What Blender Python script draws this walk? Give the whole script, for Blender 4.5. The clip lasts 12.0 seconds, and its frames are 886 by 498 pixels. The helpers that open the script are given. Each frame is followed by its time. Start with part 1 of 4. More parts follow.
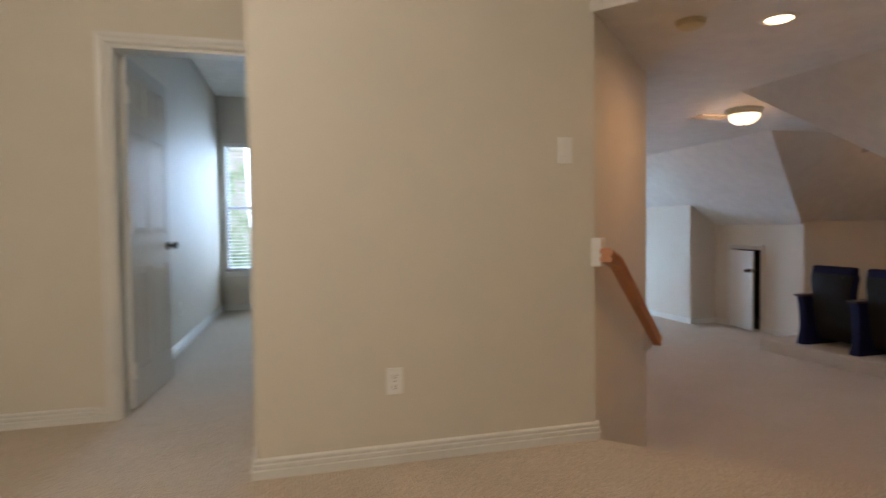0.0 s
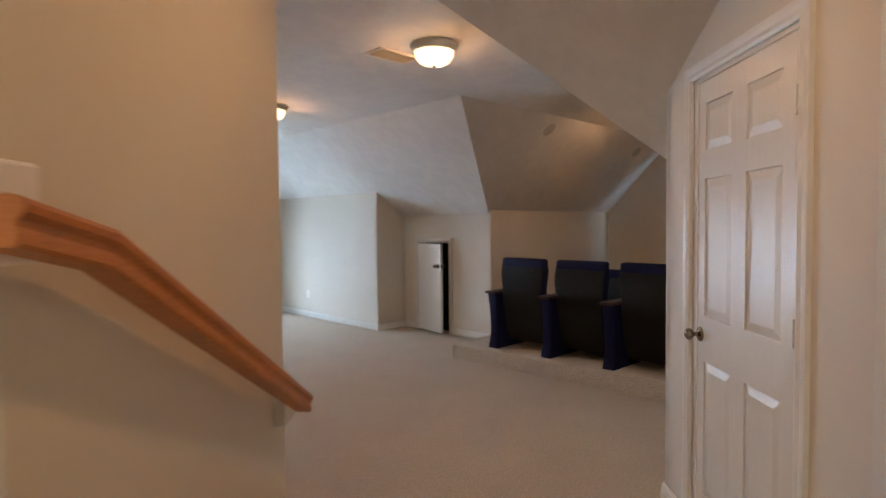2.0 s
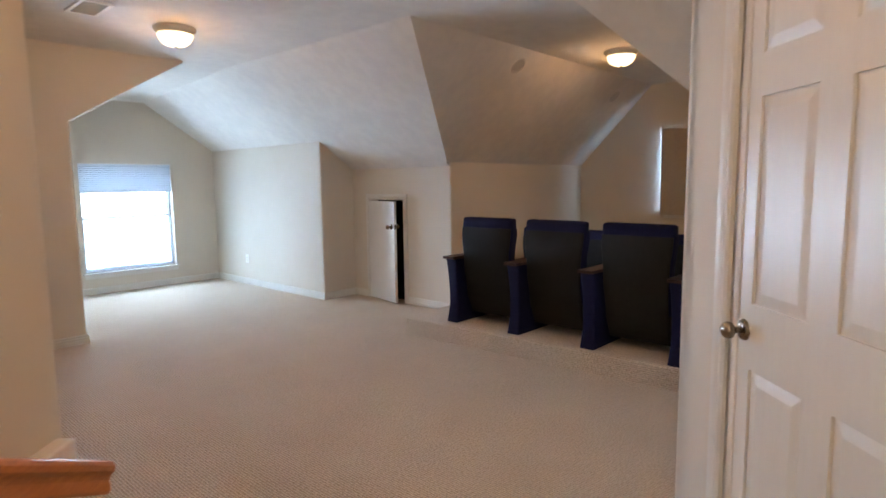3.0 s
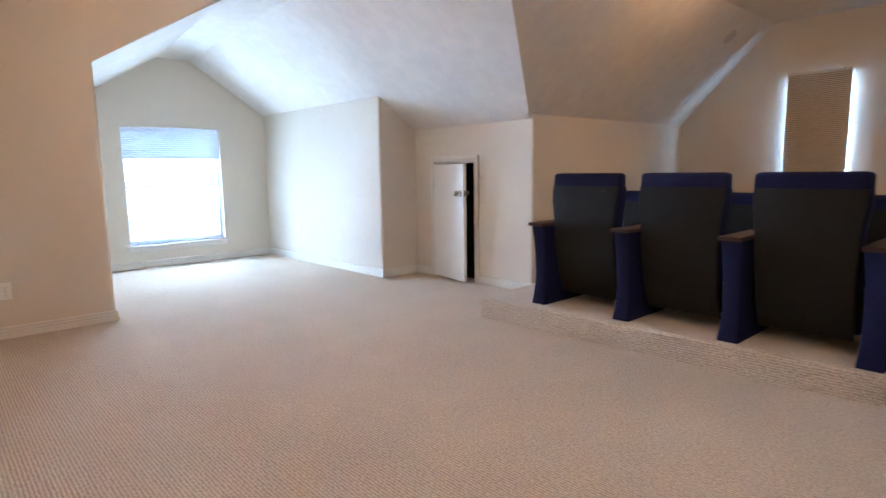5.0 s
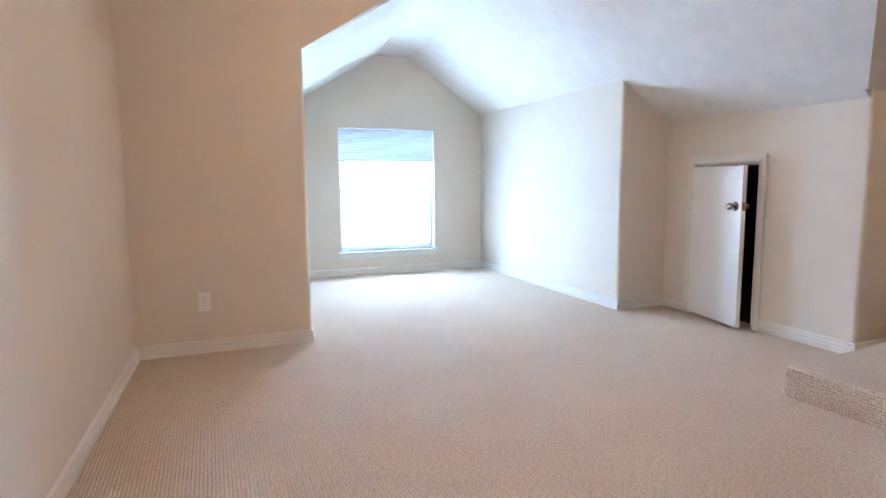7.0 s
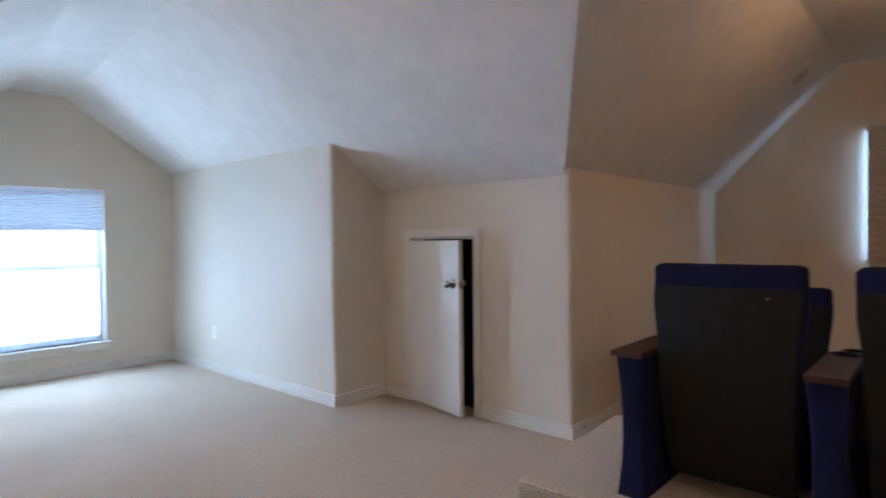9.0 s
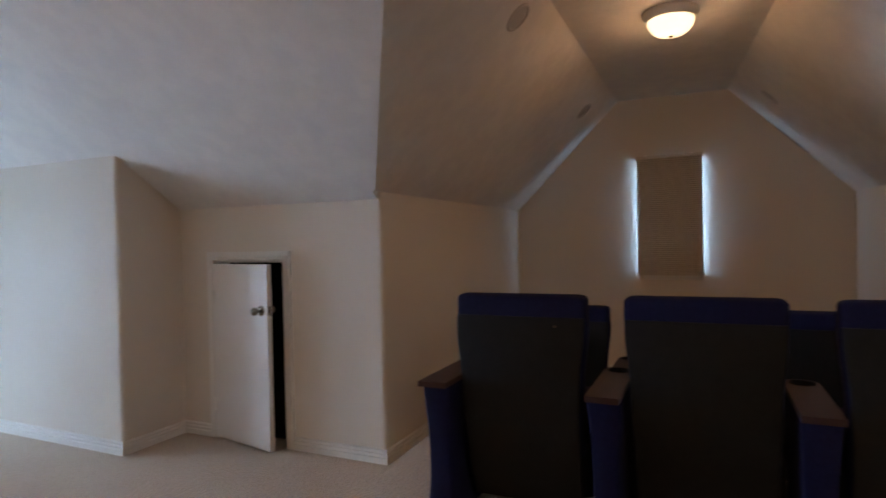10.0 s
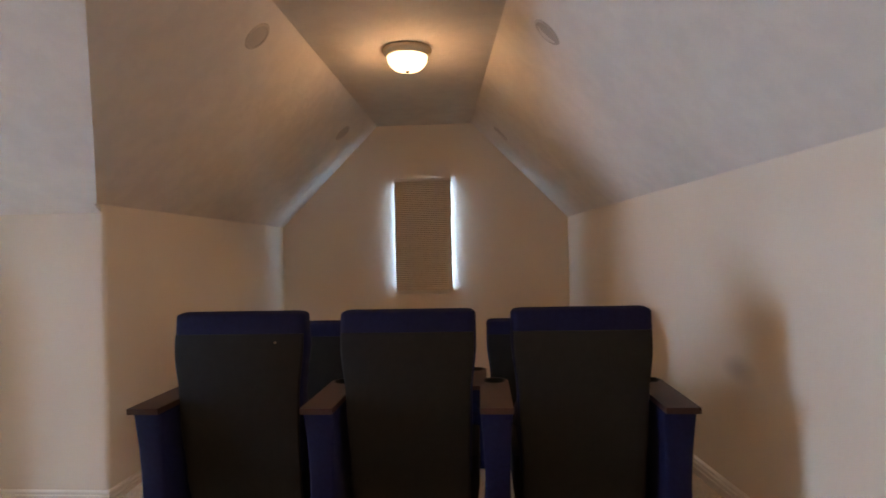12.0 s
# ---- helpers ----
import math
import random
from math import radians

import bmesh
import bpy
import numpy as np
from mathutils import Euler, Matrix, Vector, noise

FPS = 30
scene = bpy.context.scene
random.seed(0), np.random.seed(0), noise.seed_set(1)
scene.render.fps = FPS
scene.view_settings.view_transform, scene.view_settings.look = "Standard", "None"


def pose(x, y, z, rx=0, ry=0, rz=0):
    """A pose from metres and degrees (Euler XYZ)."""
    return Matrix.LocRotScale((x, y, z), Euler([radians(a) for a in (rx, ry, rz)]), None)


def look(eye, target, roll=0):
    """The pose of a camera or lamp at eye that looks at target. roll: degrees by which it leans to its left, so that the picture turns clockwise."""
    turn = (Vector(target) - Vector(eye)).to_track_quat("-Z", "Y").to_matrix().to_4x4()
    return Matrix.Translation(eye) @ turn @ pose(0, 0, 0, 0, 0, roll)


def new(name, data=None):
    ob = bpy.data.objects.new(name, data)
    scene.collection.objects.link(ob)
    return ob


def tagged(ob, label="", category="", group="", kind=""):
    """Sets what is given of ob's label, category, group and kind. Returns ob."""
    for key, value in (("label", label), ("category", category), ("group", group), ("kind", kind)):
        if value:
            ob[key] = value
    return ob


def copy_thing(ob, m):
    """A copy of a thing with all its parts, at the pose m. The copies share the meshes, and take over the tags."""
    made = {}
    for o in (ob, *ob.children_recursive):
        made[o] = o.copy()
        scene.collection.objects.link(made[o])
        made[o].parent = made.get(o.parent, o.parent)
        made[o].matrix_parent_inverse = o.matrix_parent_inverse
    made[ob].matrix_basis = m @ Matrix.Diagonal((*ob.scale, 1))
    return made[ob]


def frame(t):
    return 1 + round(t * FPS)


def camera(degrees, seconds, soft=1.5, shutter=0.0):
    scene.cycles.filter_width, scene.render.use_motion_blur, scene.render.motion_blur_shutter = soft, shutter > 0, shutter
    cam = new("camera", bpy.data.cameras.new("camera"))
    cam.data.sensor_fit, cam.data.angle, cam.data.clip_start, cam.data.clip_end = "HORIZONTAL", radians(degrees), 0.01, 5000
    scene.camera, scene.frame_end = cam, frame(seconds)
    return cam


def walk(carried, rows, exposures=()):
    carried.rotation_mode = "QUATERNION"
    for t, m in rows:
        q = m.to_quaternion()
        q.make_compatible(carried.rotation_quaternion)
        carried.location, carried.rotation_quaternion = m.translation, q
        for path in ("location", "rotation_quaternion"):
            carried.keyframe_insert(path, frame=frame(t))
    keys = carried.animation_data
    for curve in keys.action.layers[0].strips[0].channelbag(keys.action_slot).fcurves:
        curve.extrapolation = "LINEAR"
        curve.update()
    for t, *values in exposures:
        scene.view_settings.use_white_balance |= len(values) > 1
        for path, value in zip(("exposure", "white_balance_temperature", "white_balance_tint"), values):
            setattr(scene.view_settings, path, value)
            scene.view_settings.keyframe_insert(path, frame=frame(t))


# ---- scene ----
cam = camera(75.0, 12.0, shutter=0.5)
PATH = [
    (0, (1.273, 0.907, 1.579), (1.798, 2.836, 1.504), -0.7),
    (0.5, (1.573, 1.380, 1.580), (2.401, 3.199, 1.502), -0.4),
    (1, (1.896, 1.795, 1.550), (3.050, 3.427, 1.477), -0.5),
    (1.5, (2.249, 2.161, 1.491), (3.589, 3.643, 1.417), -0.8),
    (2, (2.602, 2.439, 1.431), (3.999, 3.868, 1.347), -0.6),
    (2.5, (2.981, 2.735, 1.391), (4.464, 4.069, 1.262), -0.5),
    (3, (3.325, 2.984, 1.386), (4.795, 4.322, 1.158), -0.7),
    (3.2, (3.419, 3.061, 1.372), (4.874, 4.407, 1.112), -1.0),
    (4.8, (3.821, 3.659, 1.146), (5.163, 5.116, 0.874), -0.9),
    (5, (3.853, 3.745, 1.129), (5.181, 5.215, 0.856), -0.9),
    (5.5, (3.963, 3.984, 1.060), (5.110, 5.601, 0.794), -0.9),
    (6, (4.083, 4.219, 1.052), (4.947, 6.003, 0.786), -0.8),
    (6.5, (4.184, 4.502, 1.091), (4.913, 6.345, 0.822), -0.5),
    (6.7, (4.227, 4.619, 1.097), (4.939, 6.470, 0.837), -0.4),
    (8.3, (4.694, 5.230, 1.151), (5.906, 6.819, 1.058), -0.5),
    (8.5, (4.747, 5.256, 1.160), (6.042, 6.778, 1.085), -0.4),
    (9, (4.900, 5.337, 1.199), (6.389, 6.671, 1.161), -0.7),
    (9.5, (4.958, 5.355, 1.263), (6.652, 6.418, 1.230), -1.1),
    (10, (4.995, 5.310, 1.302), (6.814, 6.141, 1.276), -1.2),
    (10.5, (5.006, 5.235, 1.306), (6.898, 5.881, 1.296), -1.2),
    (11, (4.996, 5.135, 1.310), (6.947, 5.573, 1.310), -1.3),
    (11.5, (4.984, 5.066, 1.308), (6.966, 5.333, 1.318), -1.4),
    (12, (4.975, 5.031, 1.299), (6.970, 5.169, 1.317), -1.2),
]
EXPOSURES = [(0, -0.47, 6500, 12), (0.5, -0.45, 6600, 12), (1.0, -0.43, 6850, 12), (1.5, -0.37, 7050, 12), (2.0, -0.29, 7000, 12), (2.5, -0.07, 6900, 11), (3.2, 0.21, 6700, 11), (5.0, 0.63, 6250, 11), (6.5, 0.77, 6100, 11), (8.5, 0.32, 6150, 12), (9.0, -0.05, 6200, 12), (9.5, -0.41, 6350, 13), (10.0, -0.59, 6600, 14), (10.5, -0.51, 6800, 15), (11.0, -0.33, 6950, 15), (12.0, 0.11, 7200, 15)]
walk(cam, [(t, look(*row)) for t, *row in PATH], EXPOSURES)
DOME_WATTS = 42.0         # each dome ceiling light
STAIR_WATTS = 27.0        # downlight over the stair
HALL_WATTS = 610.0        # added, unseen dome that fills the landing with light
SKY_WINDOW = 920.0        # sky light in the dormer window
GROUND_BOUNCE = 54.0      # daylight thrown up from the ground outside
SKY_NOOK = 48.0          # sky light in the narrow nook window
SKY_BED = 260.0           # sky light in the bedroom window
# emission of the glowing sheets that stand in for daylight outdoors
OUTDOOR_GLOW = 6.0
OUTDOOR_GLOW_EAST = 0.8
TREES = 1.4

# ---- world ----
world = bpy.data.worlds.new("sky")
scene.world = world
world.use_nodes = True
wn = world.node_tree.nodes
sky = wn.new("ShaderNodeTexSky")
sky.sky_type = "NISHITA"
sky.sun_disc = False
sky.sun_elevation = radians(48)
sky.sun_rotation = radians(200)
wn["Background"].inputs["Strength"].default_value = 0.12
world.node_tree.links.new(sky.outputs[0], wn["Background"].inputs["Color"])
sun_data = bpy.data.lights.new("sun", "SUN")
sun_data.energy, sun_data.angle, sun_data.color = 2.5, radians(0.5), (1.0, 0.95, 0.88)
sun = new("sun", sun_data)
sun.matrix_world = look((0, -20, 25), (0, 0, 0))


def area_lamp(name, m, w, h, watts, color):
    d = bpy.data.lights.new(name, "AREA")
    d.shape, d.size, d.size_y, d.energy, d.color = "RECTANGLE", w, h, watts, color
    ob = new(name, d)
    ob.matrix_world = m
    return ob


def point_lamp(name, at, watts, radius, color):
    d = bpy.data.lights.new(name, "POINT")
    d.energy, d.shadow_soft_size, d.color = watts, radius, color
    ob = new(name, d)
    ob.location = at
    return ob


FAR = 10.685               # inner face of the nook's end wall
DAY = (0.48, 0.70, 1.0)
WARM = (1.0, 0.55, 0.27)
SOFT = (1.0, 0.91, 0.77)
area_lamp("sky_dormer", look((6.24, 12.30, 1.42), (6.20, 10.3, 0.50)), 2.2, 3.5, SKY_WINDOW, DAY).data.spread = radians(155)
area_lamp("ground_bounce_dormer", look((6.24, 12.0, 0.1), (6.40, 9.8, 2.1)), 1.8, 0.7, GROUND_BOUNCE, DAY).data.spread = radians(120)
area_lamp("sky_nook", look((FAR + 0.018, 5.61, 1.49), (9.0, 5.61, 1.49)), 0.44, 1.0, SKY_NOOK, (0.42, 0.67, 1.0))
area_lamp("sky_bedroom", look((1.25, 9.60, 2.35), (1.20, 6.0, 0.9)), 1.0, 1.6, SKY_BED, DAY)

H, HALL = 2.59, 3.28       # flat ceilings of the lower room and of the landing
DOMES = [(5.20, 5.16), (5.35, 7.58), (8.57, 5.48)]
LANDING_FILL = (0.4, 1.5)
DOWNLIGHT = (3.65, 3.26)


def spot_lamp(name, at, watts, angle, blend, radius, color):
    d = bpy.data.lights.new(name, "SPOT")
    d.energy, d.spot_size, d.spot_blend, d.shadow_soft_size, d.color = watts, radians(angle), blend, radius, color
    new(name, d).location = at


for x, y in DOMES:
    point_lamp("dome_glow", (x, y, H - 0.105), 0.5 * DOME_WATTS, 0.115, WARM)
    spot_lamp("dome_downward_glow", (x, y, H - 0.12), 0.6 * DOME_WATTS, 165, 0.9, 0.115, WARM)
# fill lamps for the landing, added behind the camera to even out its walls
point_lamp("landing_fill_glow", (*LANDING_FILL, HALL - 0.105), 0.5 * HALL_WATTS, 0.115, SOFT)
spot_lamp("landing_fill_downward_glow", (*LANDING_FILL, HALL - 0.12), 0.3 * HALL_WATTS, 165, 0.9, 0.115, SOFT)
spot_lamp("downlight_glow", (*DOWNLIGHT, H - 0.03), STAIR_WATTS, 178, 0.6, 0.06, WARM)

# ---- materials ----
def mat(name):
    m = bpy.data.materials.new(name)
    m.use_nodes = True
    return m, m.node_tree.nodes, m.node_tree.links, m.node_tree.nodes["Principled BSDF"]


def ramp(n, l, src, stops):
    r = n.new("ShaderNodeValToRGB")
    e = r.color_ramp.elements
    while len(e) < len(stops):
        e.new(0.5)
    for k, (p, c) in enumerate(stops):
        e[k].position, e[k].color = p, (*c, 1)
    l.new(src, r.inputs[0])
    return r.outputs[0]


def tex(n, l, scale, detail=4, rough=0.6, stretch=None, kind="ShaderNodeTexNoise"):
    co = n.new("ShaderNodeTexCoord")
    src = co.outputs["Object"]
    if stretch:
        mp = n.new("ShaderNodeMapping")
        mp.inputs["Scale"].default_value = stretch
        l.new(src, mp.inputs[0])
        src = mp.outputs[0]
    t = n.new(kind)
    t.inputs["Scale"].default_value = scale
    if kind == "ShaderNodeTexNoise":
        t.inputs["Detail"].default_value = detail
        t.inputs["Roughness"].default_value = rough
    l.new(src, t.inputs["Vector"])
    return t


def bump(n, l, b, src, strength, dist=0.01, after=None):
    k = n.new("ShaderNodeBump")
    k.inputs["Strength"].default_value, k.inputs["Distance"].default_value = strength, dist
    l.new(src, k.inputs["Height"])
    if after:
        l.new(after, k.inputs["Normal"])
    l.new(k.outputs[0], b.inputs["Normal"])
    return k.outputs[0]


def mottled(name, low, high, scale, rough, bump_scale=0, bump_strength=0.1, bump_dist=0.003, detail=4, spec=0.4, metal=0.0):
    """Two-scale colour variation with a fine relief."""
    m, n, l, b = mat(name)
    t = tex(n, l, scale, detail)
    l.new(ramp(n, l, t.outputs["Fac"], [(0.3, low), (0.7, high)]), b.inputs["Base Color"])
    b.inputs["Roughness"].default_value = rough
    b.inputs["Specular IOR Level"].default_value = spec
    b.inputs["Metallic"].default_value = metal
    if bump_scale:
        t2 = tex(n, l, bump_scale, 3)
        bump(n, l, b, t2.outputs["Fac"], bump_strength, bump_dist)
    return m


WALL = mottled("wall_paint", (0.665, 0.607, 0.515), (0.695, 0.637, 0.545), 1.6, 0.62, 130, 0.22, 0.002)
TRIM = mottled("trim_paint", (0.70, 0.68, 0.63), (0.75, 0.73, 0.68), 5, 0.34, 60, 0.05, 0.001)
DOORPAINT = mottled("door_paint", (0.76, 0.745, 0.71), (0.80, 0.785, 0.75), 4, 0.30)


def scuffed_wall(at, radius):
    """Wall paint with one soft grey rub mark."""
    m, n, l, b = mat("wall_paint_scuffed")
    t = tex(n, l, 1.6, 4)
    base = ramp(n, l, t.outputs["Fac"], [(0.3, (0.665, 0.607, 0.515)), (0.7, (0.695, 0.637, 0.545))])
    co = n.new("ShaderNodeTexCoord")
    mp = n.new("ShaderNodeMapping")
    mp.vector_type = "TEXTURE"
    mp.inputs["Location"].default_value = at
    mp.inputs["Scale"].default_value = radius
    l.new(co.outputs["Object"], mp.inputs[0])
    ln = n.new("ShaderNodeVectorMath")
    ln.operation = "LENGTH"
    l.new(mp.outputs[0], ln.inputs[0])
    rub = ramp(n, l, ln.outputs["Value"], [(0.15, (0.72, 0.71, 0.72)), (1.0, (1, 1, 1))])
    mx = n.new("ShaderNodeMix")
    mx.data_type, mx.blend_type = "RGBA", "MULTIPLY"
    mx.inputs[0].default_value = 1.0
    l.new(base, mx.inputs[6])
    l.new(rub, mx.inputs[7])
    l.new(mx.outputs[2], b.inputs["Base Color"])
    b.inputs["Roughness"].default_value = 0.62
    bump(n, l, b, tex(n, l, 130, 3).outputs["Fac"], 0.22, 0.002)
    return m


WALL_SCUFFED = scuffed_wall((7.575, 3.93, 0.77), (0.16, 0.2, 0.07))


def ceiling_material():
    m, n, l, b = mat("ceiling_knockdown")
    big = tex(n, l, 1.3, 2)
    wide = ramp(n, l, big.outputs["Fac"], [(0.3, (0.69, 0.655, 0.60)), (0.7, (0.745, 0.71, 0.655))])
    b.inputs["Roughness"].default_value = 0.8
    t = tex(n, l, 8, 5, 0.55)
    trowel = ramp(n, l, t.outputs["Fac"], [(0.40, (0.945, 0.945, 0.95)), (0.60, (1.0, 1.0, 1.0))])
    mx = n.new("ShaderNodeMix")
    mx.data_type, mx.blend_type = "RGBA", "MULTIPLY"
    mx.inputs[0].default_value = 1.0
    l.new(wide, mx.inputs[6])
    l.new(trowel, mx.inputs[7])
    l.new(mx.outputs[2], b.inputs["Base Color"])
    splat = ramp(n, l, t.outputs["Fac"], [(0.46, (0, 0, 0)), (0.56, (1, 1, 1))])
    first = bump(n, l, b, splat, 0.2, 0.005)
    fine = tex(n, l, 90, 3)
    bump(n, l, b, fine.outputs["Fac"], 0.12, 0.002, first)
    return m


CEIL = ceiling_material()


def carpet_material(name, upright=False):
    """Looped berber pile: rows of small loops, flecked yarn, faint wide shading."""
    m, n, l, b = mat(name)
    co = n.new("ShaderNodeTexCoord")
    sep, com = n.new("ShaderNodeSeparateXYZ"), n.new("ShaderNodeCombineXYZ")
    l.new(co.outputs["Object"], sep.inputs[0])
    for k, (axis, per_metre) in enumerate(((1, 92), (2, 70)) if upright else ((0, 70), (1, 98))):
        mul = n.new("ShaderNodeMath")
        mul.operation = "MULTIPLY"
        mul.inputs[1].default_value = per_metre
        l.new(sep.outputs[axis], mul.inputs[0])
        l.new(mul.outputs[0], com.inputs[k])
        if k == (1 if upright else 0):
            turn = n.new("ShaderNodeMath")
            turn.operation = "MULTIPLY"
            turn.inputs[1].default_value = 2 * math.pi
            sway = n.new("ShaderNodeMath")
            sway.operation = "MULTIPLY_ADD"
            sway.inputs[1].default_value = 0.9
            l.new(tex(n, l, 26, 2).outputs["Fac"], sway.inputs[0])
            l.new(mul.outputs[0], sway.inputs[2])
            l.new(sway.outputs[0], turn.inputs[0])
            rib = n.new("ShaderNodeMath")
            rib.operation = "COSINE"
            l.new(turn.outputs[0], rib.inputs[0])
    rows = n.new("ShaderNodeTexVoronoi")
    rows.voronoi_dimensions = "2D"
    rows.inputs["Scale"].default_value = 1.0
    rows.inputs["Randomness"].default_value = 0.4 if upright else 0.3
    l.new(com.outputs[0], rows.inputs["Vector"])
    patch = tex(n, l, 2.2, 5)
    fleck = tex(n, l, 70, 2)
    # shade in the gaps between loops, put into the yarn colour
    c1 = ramp(n, l, rows.outputs["Distance"], [(0.15, (0.80, 0.69, 0.56)), (0.66, (0.50, 0.41, 0.315))])
    c2 = ramp(n, l, patch.outputs["Fac"], [(0.3, (0.91, 0.90, 0.88)), (0.7, (1.0, 1.0, 1.0))])
    c3 = ramp(n, l, fleck.outputs["Fac"], [(0.38, (0.80, 0.785, 0.76)), (0.60, (1.0, 1.0, 1.0))])
    rib_half = n.new("ShaderNodeMath")
    rib_half.operation = "MULTIPLY_ADD"
    rib_half.inputs[1].default_value, rib_half.inputs[2].default_value = -0.5, 0.5
    l.new(rib.outputs[0], rib_half.inputs[0])
    # painted shade in the valleys between ribs
    c4 = ramp(n, l, rib_half.outputs[0], [(0.0, (0.90, 0.885, 0.865)), (0.6, (1.0, 1.0, 1.0))])
    prev = c1
    for c in (c2, c3, c4):
        mx = n.new("ShaderNodeMix")
        mx.data_type, mx.blend_type = "RGBA", "MULTIPLY"
        mx.inputs[0].default_value = 1.0
        l.new(prev, mx.inputs[6])
        l.new(c, mx.inputs[7])
        prev = mx.outputs[2]
    l.new(prev, b.inputs["Base Color"])
    b.inputs["Roughness"].default_value = 0.95
    b.inputs["Specular IOR Level"].default_value = 0.1
    b.inputs["Sheen Weight"].default_value = 0.15
    inv = ramp(n, l, rows.outputs["Distance"], [(0.0, (1, 1, 1)), (0.8, (0, 0, 0))])
    k = bump(n, l, b, inv, 0.8, 0.010 if upright else 0.005)
    k = bump(n, l, b, rib_half.outputs[0], 0.45, 0.003, k)
    bump(n, l, b, fleck.outputs["Fac"], 0.3, 0.002, k)
    return m


CARPET = carpet_material("carpet_berber")
CARPET_RISER = carpet_material("carpet_berber_upright", True)


def wood_material(name, dark, light, scale, rough, stretch):
    m, n, l, b = mat(name)
    t = tex(n, l, scale, 6, 0.65, stretch)
    l.new(ramp(n, l, t.outputs["Fac"], [(0.32, dark), (0.68, light)]), b.inputs["Base Color"])
    b.inputs["Roughness"].default_value = rough
    b.inputs["Coat Weight"].default_value = 0.10
    b.inputs["Coat Roughness"].default_value = 0.2
    bump(n, l, b, t.outputs["Fac"], 0.06, 0.001)
    return m


OAK = wood_material("oak_stain", (0.39, 0.125, 0.029), (0.51, 0.18, 0.044), 7, 0.45, (3, 3, 26))
ARMWOOD = wood_material("arm_wood", (0.027, 0.010, 0.007), (0.046, 0.018, 0.012), 12, 0.50, (1, 14, 14))
ARMWOOD.node_tree.nodes["Principled BSDF"].inputs["Coat Weight"].default_value = 0.06
ARMWOOD.node_tree.nodes["Principled BSDF"].inputs["Specular IOR Level"].default_value = 0.3
BLUE = mottled("blue_fabric", (0.0036, 0.0045, 0.027), (0.0057, 0.007, 0.040), 60, 0.9, 420, 0.4, 0.001, spec=0.2)
SHELL = mottled("black_shell", (0.0048, 0.0043, 0.0037), (0.0079, 0.0070, 0.0061), 30, 0.66, 300, 0.25, 0.001, spec=0.22)
STEEL = mottled("black_steel", (0.012, 0.012, 0.013), (0.02, 0.02, 0.02), 20, 0.5, metal=0.3)
NICKEL = mottled("satin_nickel", (0.24, 0.20, 0.16), (0.30, 0.255, 0.205), 40, 0.25, metal=1.0)
PLASTIC = mottled("white_plastic", (0.81, 0.79, 0.75), (0.85, 0.83, 0.79), 8, 0.35)
IVORY = mottled("ivory_plastic", (0.60, 0.50, 0.31), (0.66, 0.56, 0.36), 8, 0.5)
# near-black that puts the shade of attic and duct into the colour
DARK = mottled("painted_dark", (0.004, 0.004, 0.004), (0.008, 0.008, 0.008), 5, 0.9)
SLOT = mottled("slot_shade", (0.03, 0.03, 0.03), (0.05, 0.05, 0.05), 5, 0.7)
GRILLE = mottled("speaker_grille", (0.42, 0.39, 0.35), (0.48, 0.445, 0.405), 300, 0.6, 500, 0.5, 0.002)
BLIND = mottled("cellular_shade_tan", (0.58, 0.52, 0.44), (0.63, 0.57, 0.49), 25, 0.85)
BOUNCE_SHEET = mottled("shade_bounce_sheet", (0.80, 0.83, 0.86), (0.84, 0.87, 0.90), 25, 0.85)


def shade_material():
    m, n, l, b = mat("cellular_shade_white")
    b.inputs["Base Color"].default_value = (0.74, 0.78, 0.82, 1)
    b.inputs["Roughness"].default_value = 0.9
    tr = n.new("ShaderNodeBsdfTranslucent")
    tr.inputs[0].default_value = (0.70, 0.76, 0.82, 1)
    mx = n.new("ShaderNodeMixShader")
    mx.inputs[0].default_value = 0.17
    l.new(b.outputs[0], mx.inputs[1])
    l.new(tr.outputs[0], mx.inputs[2])
    l.new(mx.outputs[0], n["Material Output"].inputs[0])
    return m


SHADE = shade_material()


def vinyl_material():
    m, n, l, b = mat("window_vinyl")
    t = tex(n, l, 6, 3)
    l.new(ramp(n, l, t.outputs["Fac"], [(0.3, (0.80, 0.81, 0.82)), (0.7, (0.85, 0.86, 0.87))]), b.inputs["Base Color"])
    b.inputs["Roughness"].default_value = 0.4
    tr = n.new("ShaderNodeBsdfTranslucent")
    tr.inputs[0].default_value = (0.80, 0.88, 0.95, 1)
    mx = n.new("ShaderNodeMixShader")
    mx.inputs[0].default_value = 0.28
    l.new(b.outputs[0], mx.inputs[1])
    l.new(tr.outputs[0], mx.inputs[2])
    l.new(mx.outputs[0], n["Material Output"].inputs[0])
    return m


VINYL = vinyl_material()


def glass_material():
    m, n, l, b = mat("window_glass")
    b.inputs["Base Color"].default_value = (1, 1, 1, 1)
    b.inputs["Roughness"].default_value = 0.0
    b.inputs["Transmission Weight"].default_value = 1.0
    b.inputs["IOR"].default_value = 1.45
    return m


GLASS = glass_material()


def dome_material(name, strength, color):
    m, n, l, b = mat(name)
    b.inputs["Base Color"].default_value = (0.85, 0.80, 0.70, 1)
    b.inputs["Roughness"].default_value = 0.35
    b.inputs["Emission Color"].default_value = (*color, 1)
    b.inputs["Emission Strength"].default_value = strength
    return m


DOME = dome_material("alabaster_glass_lit", 3.2, (1.0, 0.74, 0.42))
BULB = dome_material("recessed_bulb_lit", 12.0, (1.0, 0.74, 0.45))

